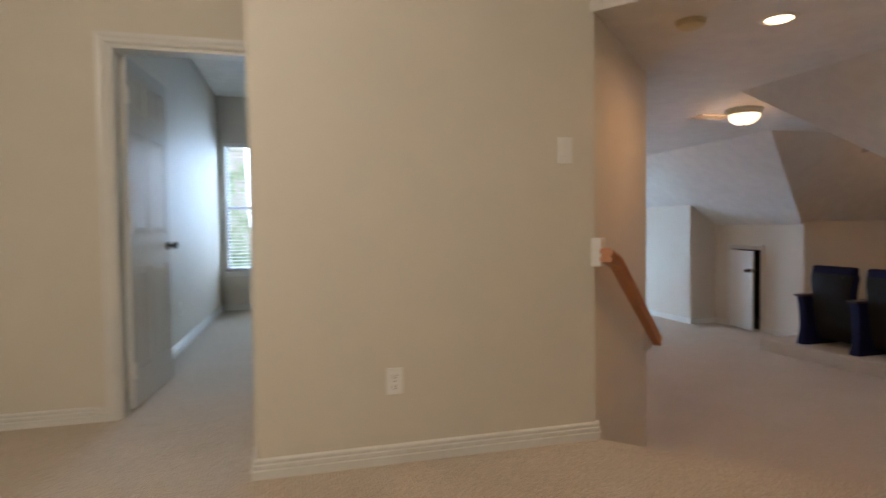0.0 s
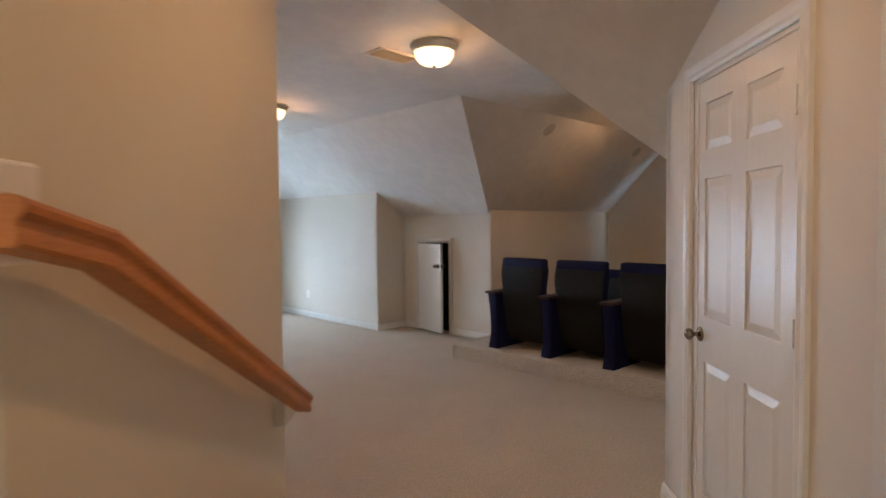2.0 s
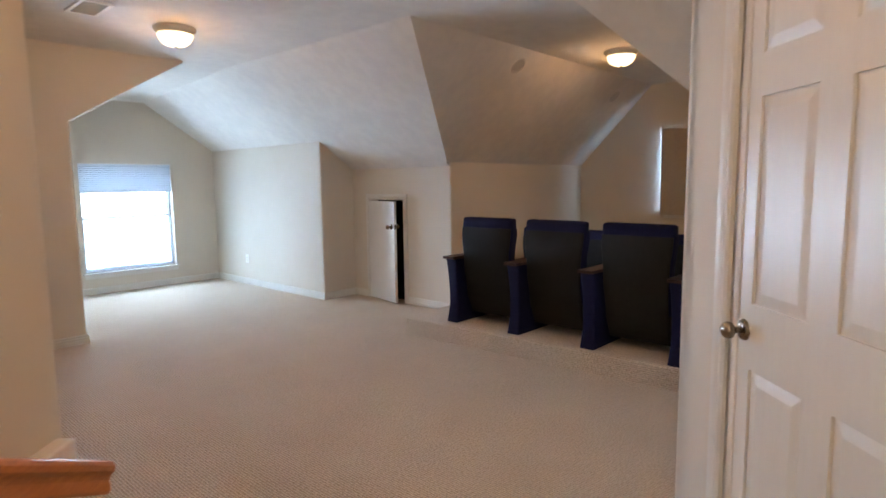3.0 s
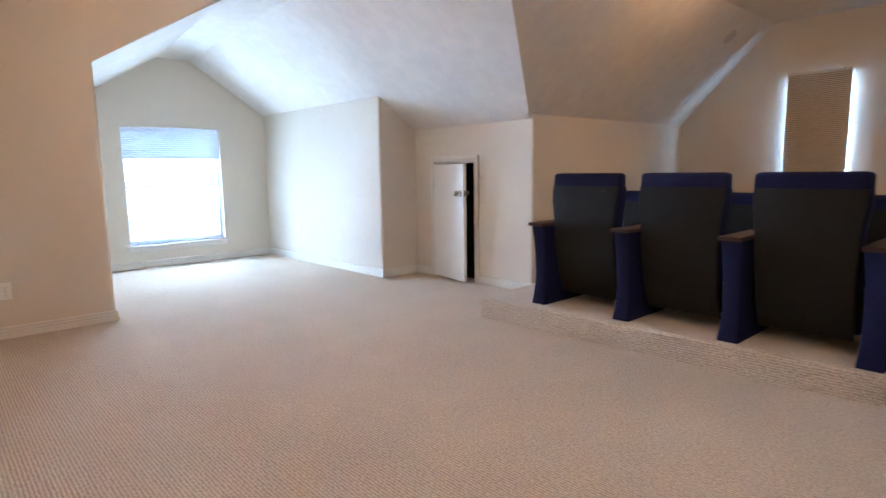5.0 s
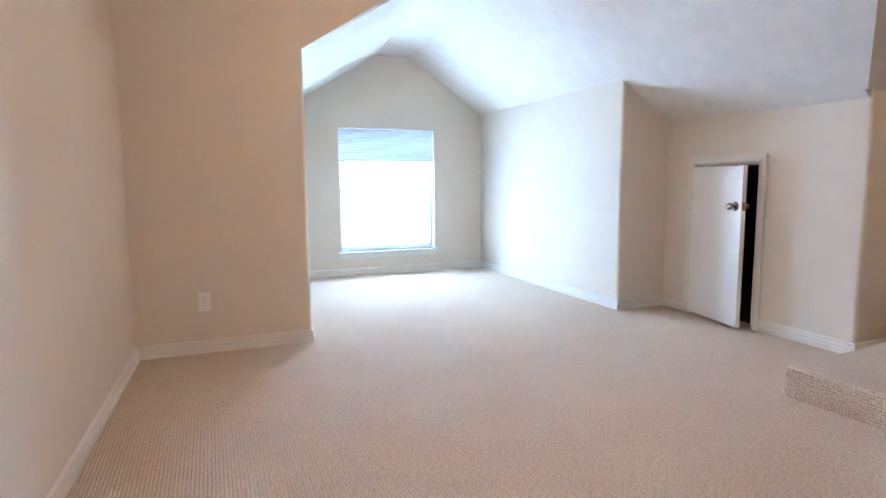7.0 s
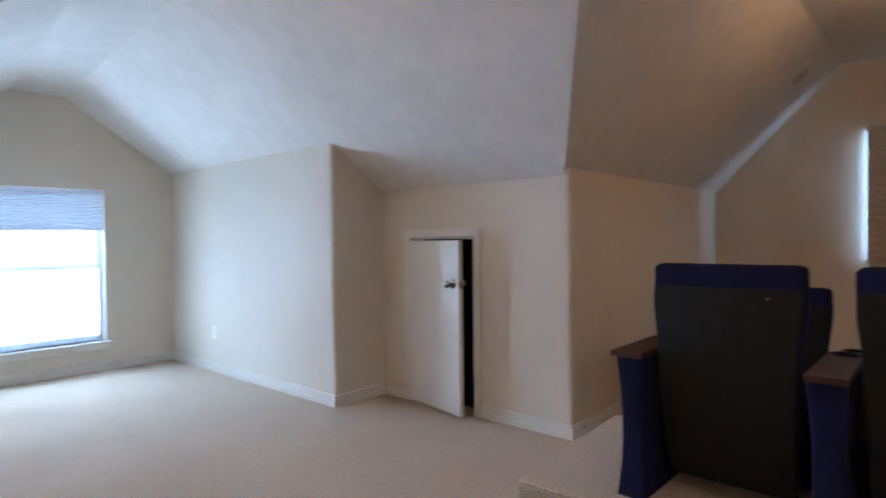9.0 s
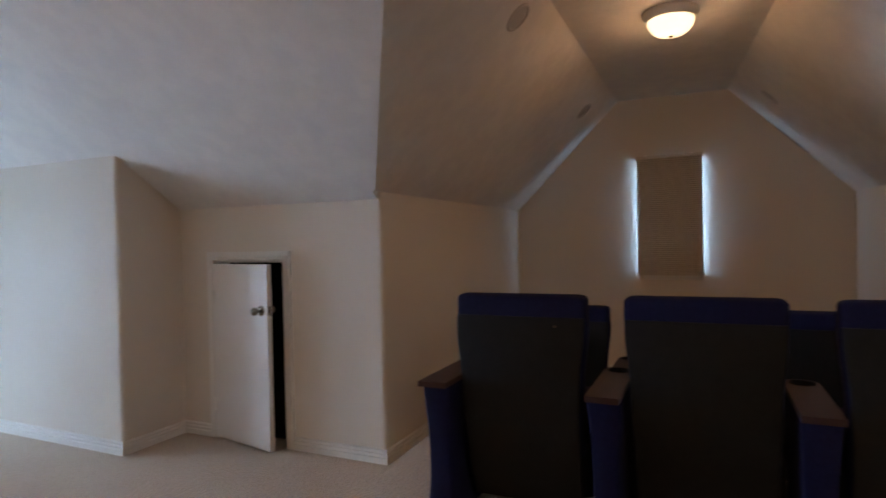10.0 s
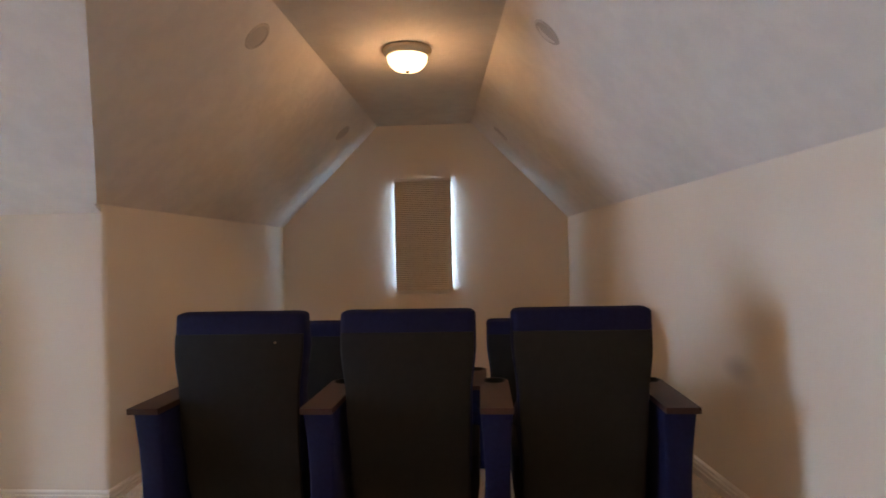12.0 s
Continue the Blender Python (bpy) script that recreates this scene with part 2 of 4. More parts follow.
# ---- mesh helpers ----
def obj(name, bm, material, parent=None, smooth=0.0):
    me = bpy.data.meshes.new(name)
    bm.normal_update()
    bm.to_mesh(me)
    bm.free()
    me.materials.append(material)
    if smooth:
        me.polygons.foreach_set("use_smooth", [True] * len(me.polygons))
        me.set_sharp_from_angle(angle=radians(smooth))
    ob = new(name, me)
    if parent:
        ob.parent = parent
    return ob


def part(name, bm, material, parent, label="", smooth=0.0):
    ob = obj(name, bm, material, parent, smooth)
    return tagged(ob, label) if label else ob


def empty(name, m, label, category, group=""):
    e = new(name)
    e.empty_display_size = 0.1
    e.matrix_world = m
    return tagged(e, label, category, group)


def box(bm, lo, hi, bev=0.0, seg=2):
    a, b = Vector(lo), Vector(hi)
    made = bmesh.ops.create_cube(bm, size=1.0, matrix=Matrix.Translation((a + b) / 2) @ Matrix.Diagonal((*(b - a), 1)))
    if bev:
        es = {e for v in made["verts"] for e in v.link_edges}
        bmesh.ops.bevel(bm, geom=list(es), offset=bev, segments=seg, affect="EDGES", profile=0.5)
    return bm


def boxes(*rows, bev=0.0):
    bm = bmesh.new()
    for lo, hi in rows:
        box(bm, lo, hi, bev)
    return bm


def prism(bm, pts, vec):
    """A flat polygon swept along vec."""
    v0 = [bm.verts.new(p) for p in pts]
    v1 = [bm.verts.new(Vector(p) + Vector(vec)) for p in pts]
    k = len(pts)
    bm.faces.new(v0[::-1])
    bm.faces.new(v1)
    for i in range(k):
        bm.faces.new((v0[i], v0[(i + 1) % k], v1[(i + 1) % k], v1[i]))
    bmesh.ops.recalc_face_normals(bm, faces=bm.faces[:])
    return bm


def lathe(bm, profile, steps=32, m=Matrix()):
    """Turn a profile of (radius, z) round the z axis."""
    rings = []
    for r, z in profile:
        if r < 1e-5:
            rings.append([bm.verts.new(m @ Vector((0, 0, z)))])
        else:
            rings.append([bm.verts.new(m @ Vector((r * math.cos(2 * math.pi * k / steps), r * math.sin(2 * math.pi * k / steps), z))) for k in range(steps)])
    for a, b in zip(rings, rings[1:]):
        for k in range(steps):
            j = (k + 1) % steps
            q = [a[k % len(a)], a[j % len(a)], b[j % len(b)], b[k % len(b)]]
            q = list(dict.fromkeys(q))
            if len(q) > 2:
                bm.faces.new(q)
    bmesh.ops.recalc_face_normals(bm, faces=bm.faces[:])
    return bm


def sweep(bm, section, path, up=(0, 0, 1)):
    """A closed section of (side, up) carried along a polyline, mitred at the bends."""
    pts = [Vector(p) for p in path]
    rings = []
    for i, p in enumerate(pts):
        d0 = (pts[i] - pts[i - 1]).normalized() if i else None
        d1 = (pts[i + 1] - pts[i]).normalized() if i < len(pts) - 1 else None
        d = ((d0 or d1) + (d1 or d0)).normalized()
        side0 = (d0 or d1).cross(Vector(up)).normalized()
        side = d.cross(Vector(up)).normalized()
        grow = 1 / max(0.3, side.dot(side0))
        top = side.cross(d).normalized()
        t0 = side0.cross(d0 or d1).normalized()
        grow_up = 1 / max(0.3, top.dot(t0))
        rings.append([bm.verts.new(p + side * s * grow + top * u * grow_up) for s, u in section])
    k = len(section)
    for a, b in zip(rings, rings[1:]):
        for j in range(k):
            bm.faces.new((a[j], a[(j + 1) % k], b[(j + 1) % k], b[j]))
    bm.faces.new(rings[0][::-1])
    bm.faces.new(rings[-1])
    bmesh.ops.recalc_face_normals(bm, faces=bm.faces[:])
    return bm


# ---- plan: heights of the ceilings ----
LAND = 0.54                # upper landing floor
PLAT = 0.158               # seating platform


def s1(x):
    return 1.56 + 0.67 * (7.92 - x)


def s3(x):
    return H + 0.634 * (4.65 - x)


def right_wall(x):
    return 3.75 + 0.0863 * (x - 5.47)


def sr(x, y):
    return 1.64 + 1.03 * (y - right_wall(x))


def nl(y):
    return 1.60 + 1.01 * (7.04 - y)


def dl(x, y=8.79):
    return 1.96 + 0.607 * (x - 4.91) - 0.075 * (y - 8.79)


def dormer_flat(y):
    return H - 0.034 * (y - 8.79)


def ceil_at(x, y):
    z = min(H, max(s3(x), min(sr(x, y), max(s1(x), nl(y) if x > 6.2 else 0))))
    if y > 8.80:
        z = min(z, dl(x, y), dormer_flat(y))
    return z


def ceiling_piece(name, pts, thick=0.10):
    return tagged(obj(name, prism(bmesh.new(), pts, (0, 0, thick)), CEIL), "textured off-white ceiling, sloped and flat faces", "ceiling", kind="structure")


XS = 7.92 - (H - 1.56) / 0.67
YN = 7.04 - (H - 1.60) / 1.01
XD = 4.91 + (H - 1.96) / 0.607
E = 10.80


def flat_y(x):
    return right_wall(x) + (H - 1.64) / 1.03


e_bot = (4.65 + (H - 1.64) / 0.634, right_wall(4.65 + (H - 1.64) / 0.634), 1.64)
v_bot = (7.92 - 0.04 / 0.67, 7.04, 1.60)
ceiling_piece("ceiling_flat", [(2.655, 3.44, H), (3.52, 2.40, H), (4.65, 2.40, H), (4.65, flat_y(4.65), H), (E, flat_y(E), H), (E, YN, H), (XS, YN, H), (XS, 8.79, H), (3.5, 8.79, H), (3.44, 4.24, H)])
ceiling_piece("ceiling_stair_slope", [(4.65, 1.9, H), (4.65, flat_y(4.65), H), e_bot, (e_bot[0], 1.9, 1.64)])
ceiling_piece("ceiling_nook_slope_south", [(4.65, flat_y(4.65), H), (E, flat_y(E), H), (E, right_wall(E), 1.64), e_bot])
ceiling_piece("ceiling_nook_slope_north", [(XS, YN, H), v_bot, (E, 7.04, 1.60), (E, YN, H)])
x1 = 8.02
XF = 7.92 - (dormer_flat(11.45) - 1.56) / 0.67
ceiling_piece("ceiling_main_slope", [(XS, YN, H), (XS, 8.79, H), (XF, 11.45, dormer_flat(11.45)), (x1, 11.45, s1(x1)), (x1, 7.06, s1(x1)), (v_bot[0], 7.06, s1(v_bot[0])), v_bot])
XE = 4.91 + (dormer_flat(11.45) + 0.075 * (11.45 - 8.79) - 1.96) / 0.607
ceiling_piece("ceiling_dormer_slope", [(XD, 8.79, H), (XE, 11.45, dormer_flat(11.45)), (4.78, 11.45, dl(4.78, 11.45)), (4.78, 8.79, dl(4.78))])
ceiling_piece("ceiling_dormer_flat", [(XD, 8.79, H), (XS, 8.79, H), (XF, 11.45, dormer_flat(11.45)), (XE, 11.45, dormer_flat(11.45))])
ceiling_piece("ceiling_hall", [(-1.6, -2.2, HALL), (3.6, -2.2, HALL), (3.6, 2.36, HALL), (2.80, 3.40, HALL), (2.80, 4.5, HALL), (-1.6, 4.5, HALL)])
ceiling_piece("ceiling_bedroom", [(0.2, 4.5, HALL), (3.1, 4.5, HALL), (3.1, 9.0, HALL), (0.2, 9.0, HALL)])
tagged(obj("ceiling_drop", prism(bmesh.new(), [(2.69, 3.42, H + 0.004), (3.50, 2.46, H + 0.004), (3.50, 2.46, HALL), (2.69, 3.42, HALL)], (0.05, 0.05, 0)), CEIL), "plain drop between the two ceilings", "ceiling", kind="structure")


# ---- walls ----
def rounded(pts, radius, convex):
    """The plan line with the named corners turned into short arcs."""
    out = []
    for i, p in enumerate(pts):
        if i not in convex:
            out.append(Vector(p))
            continue
        p = Vector(p)
        a = (Vector(pts[i - 1]) - p).normalized()
        b = (Vector(pts[i + 1]) - p).normalized()
        for k in range(7):
            f = k / 6
            out.append(p + a * radius * (1 - f) ** 2 + b * radius * f ** 2)
    return out


def wall(name, pts, side, label="painted beige drywall with a fine rolled texture", z0=0.0, top=None, thick=0.12, convex=(), openings=(), radius=0.028):
    """A wall along a plan line; side is +1 if its body lies to the left of the line. openings: (segment, s0, s1, z0, z1)."""
    line = rounded(pts, radius, convex)
    if not convex:
        line = [Vector(p) for p in pts]
    bm = bmesh.new()
    norms = []
    for i in range(len(line)):
        d0 = (line[i] - line[i - 1]).normalized() if i else None
        d1 = (line[i + 1] - line[i]).normalized() if i < len(line) - 1 else None
        n0 = Vector((-(d0 or d1).y, (d0 or d1).x))
        d = ((d0 or d1) + (d1 or d0)).normalized()
        nn = Vector((-d.y, d.x))
        norms.append(nn * side / max(0.4, nn.dot(n0)))
    for i in range(len(line) - 1):
        p, q, np_, nq = line[i], line[i + 1], norms[i], norms[i + 1]
        length = (q - p).length
        holes = [o for o in openings if o[0] == i]
        cuts = {0.0, length}
        for o in holes:
            cuts |= {o[1], o[2]}
        count = max(1, int(length / 0.1))
        if top is ceil_at or top is None:
            cuts |= {length * k / count for k in range(count)}
        cuts = sorted(cuts)
        cuts = [c for k, c in enumerate(cuts) if k == 0 or c - cuts[k - 1] > 1e-4]
        for a, b in zip(cuts, cuts[1:]):
            f, g = a / length, b / length
            pa, pb = p.lerp(q, f), p.lerp(q, g)
            oa, ob_ = pa + np_.lerp(nq, f) * thick, pb + np_.lerp(nq, g) * thick
            inset = norms[i] * 0.004
            za = (ceil_at(*(pa - inset)) if top in (None, ceil_at) else top) + 0.03
            zb = (ceil_at(*(pb - inset)) if top in (None, ceil_at) else top) + 0.03
            spans = [(z0, z0, za, zb)]
            for o in holes:
                if o[1] - 1e-4 <= a and b <= o[2] + 1e-4:
                    spans = [s for s in ((z0, z0, o[3], o[3]), (o[4], o[4], za, zb)) if s[2] - s[0] > 1e-3]
            for lo_a, lo_b, hi_a, hi_b in spans:
                v = [bm.verts.new((*pt, z)) for pt, z in ((pa, lo_a), (pb, lo_b), (pb, hi_b), (pa, hi_a), (oa, lo_a), (ob_, lo_b), (ob_, hi_b), (oa, hi_a))]
                edges_a = {0.0} if i == 0 else set()
                edges_b = {length} if i == len(line) - 2 else set()
                for o in holes:
                    edges_a.add(o[2])
                    edges_b.add(o[1])
                quads = [(0, 1, 2, 3), (5, 4, 7, 6), (3, 2, 6, 7), (4, 5, 1, 0)]
                if any(abs(a - e) < 1e-4 for e in edges_a):
                    quads.append((4, 0, 3, 7))
                if any(abs(b - e) < 1e-4 for e in edges_b):
                    quads.append((1, 5, 6, 2))
                for idx in quads:
                    bm.faces.new([v[k] for k in idx])
    bmesh.ops.remove_doubles(bm, verts=bm.verts[:], dist=0.0005)
    if side < 0:
        bmesh.ops.reverse_faces(bm, faces=bm.faces[:])
    return tagged(obj(name, bm, WALL, smooth=25), label, "wall", kind="structure")


RAIL_A, RAIL_B = (2.71, 3.40), (3.635, 4.32)
DORM_X, KNEE_X = 7.437, 7.92
# lower room, dormer and nook, walked round with the room on the right-hand side
wall("wall_landing", [(1.13, 4.42), (1.13, 3.40), RAIL_A], 1, top=HALL, convex=(1,))
wall("wall_stair_left", [RAIL_A, RAIL_B, (3.66, 4.60)], 1, convex=(1,), radius=0.03, thick=0.10)
wall("wall_west", [(3.66, 4.60), (3.83, 8.73)], 1)
wall("wall_partition", [(3.83, 8.73), (4.906, 8.73), (4.915, 8.80)], 1, convex=(1,), thick=0.10)
tagged(obj("wall_partition_gable", prism(bmesh.new(), [(4.89, 8.73, 1.945), (4.89, 8.73, H + 0.03), (XD + 0.02, 8.73, H + 0.03)], (0, 0.06, 0)), WALL), "painted beige drywall gable over the opening", "wall", kind="structure")
wall("wall_dormer_west", [(4.915, 8.79), (5.05, 11.315)], 1)
WIN = (5.665, 6.815, 0.275, 1.685)
wall("wall_dormer_north", [(5.0, 11.315), (7.50, 11.315)], 1, openings=[(0, WIN[0] - 5.0, WIN[1] - 5.0, WIN[2], WIN[3])], thick=0.15)
wall("wall_dormer_east", [(DORM_X, 11.315), (DORM_X, 8.664), (KNEE_X, 8.664)], 1, convex=(1,))
SDOOR = (7.768, 8.345, 0.0, 1.20)
wall("wall_knee", [(KNEE_X, 8.664), (KNEE_X, 7.04), (8.10, 7.04)], 1, convex=(1,), openings=[(0, 8.664 - SDOOR[1], 8.664 - SDOOR[0], 0.0, SDOOR[3])])
wall("wall_nook_north", [(8.10, 7.04), (FAR, 7.04)], 1)
NWIN = (5.385, 5.835, 0.98, 2.00)
wall("wall_nook_east", [(FAR, 7.10), (FAR, 4.10)], 1, openings=[(0, 7.10 - NWIN[1], 7.10 - NWIN[0], NWIN[2], NWIN[3])], thick=0.15)
P = (5.47, 3.75)
R = (4.44, 2.72)
Q = (3.49, 2.474)
wall("wall_nook_south", [(FAR, right_wall(FAR)), P, (5.2, 3.48)], 1, convex=(1,))
bpy.data.objects["wall_nook_south"].data.materials[0] = WALL_SCUFFED
S_DOOR = (0.335, 1.130)     # the door's opening along the diagonal wall, from P towards R


def on_door_wall(s, out=0.0):
    """A plan point s metres from P along the diagonal wall, out metres in front of it."""
    return (P[0] - (s + out) / math.sqrt(2), P[1] - (s - out) / math.sqrt(2))


wall("wall_stair_door", [on_door_wall(0.03), R], 1, openings=[(0, S_DOOR[0] - 0.03, S_DOOR[1] - 0.03, 0.0, 2.055)], thick=0.12)
wall("wall_stair_return", [R, Q], 1, top=H, thick=0.05)
wall("wall_landing_east", [Q, (3.49, -2.0)], 1, top=HALL)
wall("wall_landing_south", [(3.6, -2.0), (-1.5, -2.0)], 1, top=HALL)
wall("wall_landing_west", [(-1.5, -2.1), (-1.5, 4.5)], 1, top=HALL)
BDOOR = (0.37, 1.13)
wall("wall_bedroom_door", [(-1.55, 4.42), (1.20, 4.42)], 1, top=HALL, openings=[(0, BDOOR[0] + 1.55, BDOOR[1] + 1.55, 0.0, LAND + 2.05)])
wall("wall_bedroom_west", [(0.30, 4.54), (0.46, 8.80)], 1, top=HALL)
BWIN = (0.54, 1.50, 1.05, 2.69)
wall("wall_bedroom_north", [(0.30, 8.80), (3.1, 8.80)], 1, top=HALL, openings=[(0, BWIN[0] - 0.30, BWIN[1] - 0.30, BWIN[2], BWIN[3])])
wall("wall_bedroom_east", [(3.0, 8.9), (3.0, 4.4)], 1, top=HALL)
wall("wall_bedroom_south", [(3.1, 4.60), (1.1, 4.60)], 1, top=HALL)

# ---- floors ----
def floor(name, pts, thick, label):
    return tagged(obj(name, prism(bmesh.new(), pts, (0, 0, -thick)), CARPET), label, "floor", kind="structure")


floor("floor", [(3.0, 2.2, 0), (11, 2.2, 0), (11, 7.2, 0), (8.05, 7.2, 0), (8.05, 11.5, 0), (3.0, 11.5, 0)], 0.15, "beige looped berber carpet in the lower room")
floor("floor_landing", [(-1.6, -2.1, LAND), (3.6, -2.1, LAND), (3.6, 2.49, LAND), (2.70, 3.41, LAND), (1.2, 3.5, LAND), (1.2, 4.48, LAND), (-1.6, 4.48, LAND)], 0.7, "beige looped berber carpet on the upper landing")
floor("floor_bedroom", [(0.2, 4.48, LAND), (3.1, 4.48, LAND), (3.1, 8.9, LAND), (0.2, 8.9, LAND)], 0.2, "beige carpet in the bedroom")
diag = Vector((1, 1, 0)).normalized()
for k, z in ((1, LAND - 0.18), (2, LAND - 0.36)):
    a, b = Vector((2.68, 3.39, z)), Vector((3.62, 2.45, z))
    off = diag * 0.27 * k
    floor("stair_tread_%d" % k, [a, b, b + off, a + off], z + 0.01, "carpeted step between landing and lower room")

# attic space behind the knee wall, sky-blocking slab and ground
# the attic's darkness comes from its near-black colour
tagged(obj("attic_void", boxes(((8.06, 7.2, -0.02), (9.4, 8.9, 0.0)), ((9.3, 7.2, 0), (9.4, 8.9, 1.6)), ((8.06, 8.8, 0), (9.4, 8.9, 1.6)), ((8.06, 7.18, 0), (9.4, 7.22, 1.6)), ((8.06, 7.2, 1.5), (9.4, 8.9, 1.6))), DARK), "attic boxes behind the access door, shade painted near-black", "attic", kind="structure")
# flat slab added out of view to keep sky and sun out
SKY_BLOCK = mottled("sky_block_dark", (0.05, 0.045, 0.04), (0.09, 0.08, 0.07), 8, 0.9, 40, 0.4, 0.01)
tagged(obj("roof", boxes(((-2.2, -2.8, 3.45), (11.0, 11.6, 3.55))), SKY_BLOCK), "unseen dark slab added over the rooms to block the sky", "roof", kind="structure")
GRASS = mottled("grass_ground", (0.03, 0.06, 0.015), (0.08, 0.11, 0.03), 0.6, 0.95, 20, 0.6, 0.03)
gb = bmesh.new()
prism(gb, [(-900, -900, -3.2), (900, -900, -3.2), (900, 900, -3.2), (-900, 900, -3.2)], (0, 0, -0.5))
tagged(obj("ground", gb, GRASS), "green lawn below the house", "ground", kind="structure")


def backdrop_material(name, stops, strength):
    m, n, l, b = mat(name)
    t = tex(n, l, 0.16, 8, 0.7)
    col = ramp(n, l, t.outputs["Fac"], stops)
    b.inputs["Base Color"].default_value = (0, 0, 0, 1)
    b.inputs["Specular IOR Level"].default_value = 0.0
    l.new(col, b.inputs["Emission Color"])
    b.inputs["Emission Strength"].default_value = strength
    return m


# outdoor daylight is put into these sheets as emission
TREE_BACK = backdrop_material("far_trees", [(0.38, (0.16, 0.30, 0.12)), (0.5, (0.50, 0.66, 0.46)), (0.62, (0.92, 0.97, 1.0))], TREES)
GLOW_BACK = backdrop_material("far_glow", [(0.3, (0.86, 0.92, 0.95)), (0.7, (0.95, 0.98, 1.0))], OUTDOOR_GLOW)
GLOW_BACK_EAST = backdrop_material("far_glow_east", [(0.3, (0.86, 0.92, 0.95)), (0.7, (0.95, 0.98, 1.0))], OUTDOOR_GLOW_EAST)
tagged(obj("backdrop_trees", boxes(((-60, 70, -12), (4, 70.2, 30))), TREE_BACK), "self-lit sheet of hazy bright trees far beyond the bedroom window", "backdrop", kind="structure")
tagged(obj("backdrop_north", boxes(((4, 70, -12), (90, 70.2, 30))), GLOW_BACK), "self-lit white sheet in place of daylight beyond the dormer", "backdrop", kind="structure")
tagged(obj("backdrop_east", boxes(((95, -60, -12), (95.2, 70, 30))), GLOW_BACK_EAST), "unseen self-lit white sheet in place of daylight beyond the nook", "backdrop", kind="structure")

# ---- skirting ----
SKIRT = [(0.0, 0.0), (0.016, 0.0), (0.016, 0.034), (0.0095, 0.037), (0.0095, 0.041), (0.0135, 0.044), (0.0135, 0.057), (0.007, 0.060), (0.007, 0.064), (0.0105, 0.067), (0.0105, 0.076), (0.004, 0.083), (0.0, 0.084)]


def skirting(path, z):
    bm = sweep(bmesh.new(), SKIRT, [(x, y, z) for x, y in path])
    return tagged(obj("baseboard", bm, TRIM), "white moulded baseboard along the wall", "baseboard", kind="structure")


PX = 8.05
CAS = 0.062
skirting([(3.655, 4.38), (3.66, 4.60), (3.83, 8.73), (4.906, 8.73), (5.05, 11.315), (DORM_X, 11.315), (DORM_X, 8.664), (KNEE_X, 8.664), (KNEE_X, SDOOR[1] + CAS)], 0)
skirting([(KNEE_X, SDOOR[0] - CAS), (KNEE_X, 7.04), (FAR, 7.04), (FAR, right_wall(FAR)), (PX, right_wall(PX))], 0)
skirting([(PX, right_wall(PX)), (7.06, right_wall(7.06))], PLAT)
skirting([(7.06, right_wall(7.06)), P, on_door_wall(S_DOOR[0] - CAS)], 0)
skirting([on_door_wall(S_DOOR[1] + CAS), R, (3.9, 2.58)], 0)
skirting([(1.13, 4.30), (1.13, 3.40), (2.722, 3.40), (2.735, 3.425)], LAND)
skirting([(-1.5, 4.42), (BDOOR[0] - CAS, 4.42)], LAND)
skirting([Q, (3.49, -1.9)], LAND)
skirting([(0.345, 5.40), (0.46, 8.80), (3.0, 8.80)], LAND)

# ---- platform ----
pb = prism(bmesh.new(), [(6.95, 6.765, 0), (PX, 6.84, 0), (PX, right_wall(PX), 0), (7.08, right_wall(7.08), 0)], (0, 0, PLAT))
edges = [e for e in pb.edges if all(v.co.z > 0.1 for v in e.verts) and max(v.co.y for v in e.verts) > 6.5 and min(v.co.x for v in e.verts) < 7.5]
edges += [e for e in pb.edges if all(v.co.x < 6.96 for v in e.verts) and abs(e.verts[0].co.z - e.verts[1].co.z) > 0.1]
bmesh.ops.bevel(pb, geom=edges, offset=0.022, segments=3, affect="EDGES", profile=0.5)
tagged(obj("seating_platform", pb, CARPET, smooth=40), "low carpeted riser under the rear seat row", "platform", kind="structure")
platform = bpy.data.objects["seating_platform"].data
platform.materials.append(CARPET_RISER)
for face in platform.polygons:
    face.material_index = 1 if abs(face.normal.z) < 0.6 else 0


# ---- doors ----
def casing(name, m, w, h, wide=CAS, z0=0.0, label="white moulded door casing"):
    """Casing round an opening w by h in the local x-z plane; the room is on -y."""
    sec = [(0.0, 0.0), (0.0, 0.012), (0.012, 0.018), (0.030, 0.014), (0.044, 0.018), (wide, 0.020), (wide, 0.0)]
    bm = bmesh.new()
    outline = [(0, z0), (0, h), (w, h), (w, z0)]
    rings = []
    for i, (x, z) in enumerate(outline):
        sx = -1 if x == 0 else 1
        sz = 1 if i in (1, 2) else 0
        rings.append([bm.verts.new((x + sx * a, -b, z + sz * a)) for a, b in sec])
    k = len(sec)
    for a, b in zip(rings, rings[1:]):
        for j in range(k):
            bm.faces.new((a[j], a[(j + 1) % k], b[(j + 1) % k], b[j]))
    bm.faces.new(rings[0])
    bm.faces.new(rings[-1])
    bmesh.ops.recalc_face_normals(bm, faces=bm.faces[:])
    ob = tagged(obj(name, bm, TRIM), label, "door trim", kind="structure")
    ob.matrix_world = m
    return ob


def jamb(name, m, w, h, depth, t=0.018):
    ob = tagged(obj(name, boxes(((0, 0, 0), (t, depth, h)), ((w - t, 0, 0), (w, depth, h)), ((t, 0, h - t), (w - t, depth, h))), TRIM), "white painted door jamb", "door trim", kind="structure")
    ob.matrix_world = m
    return ob


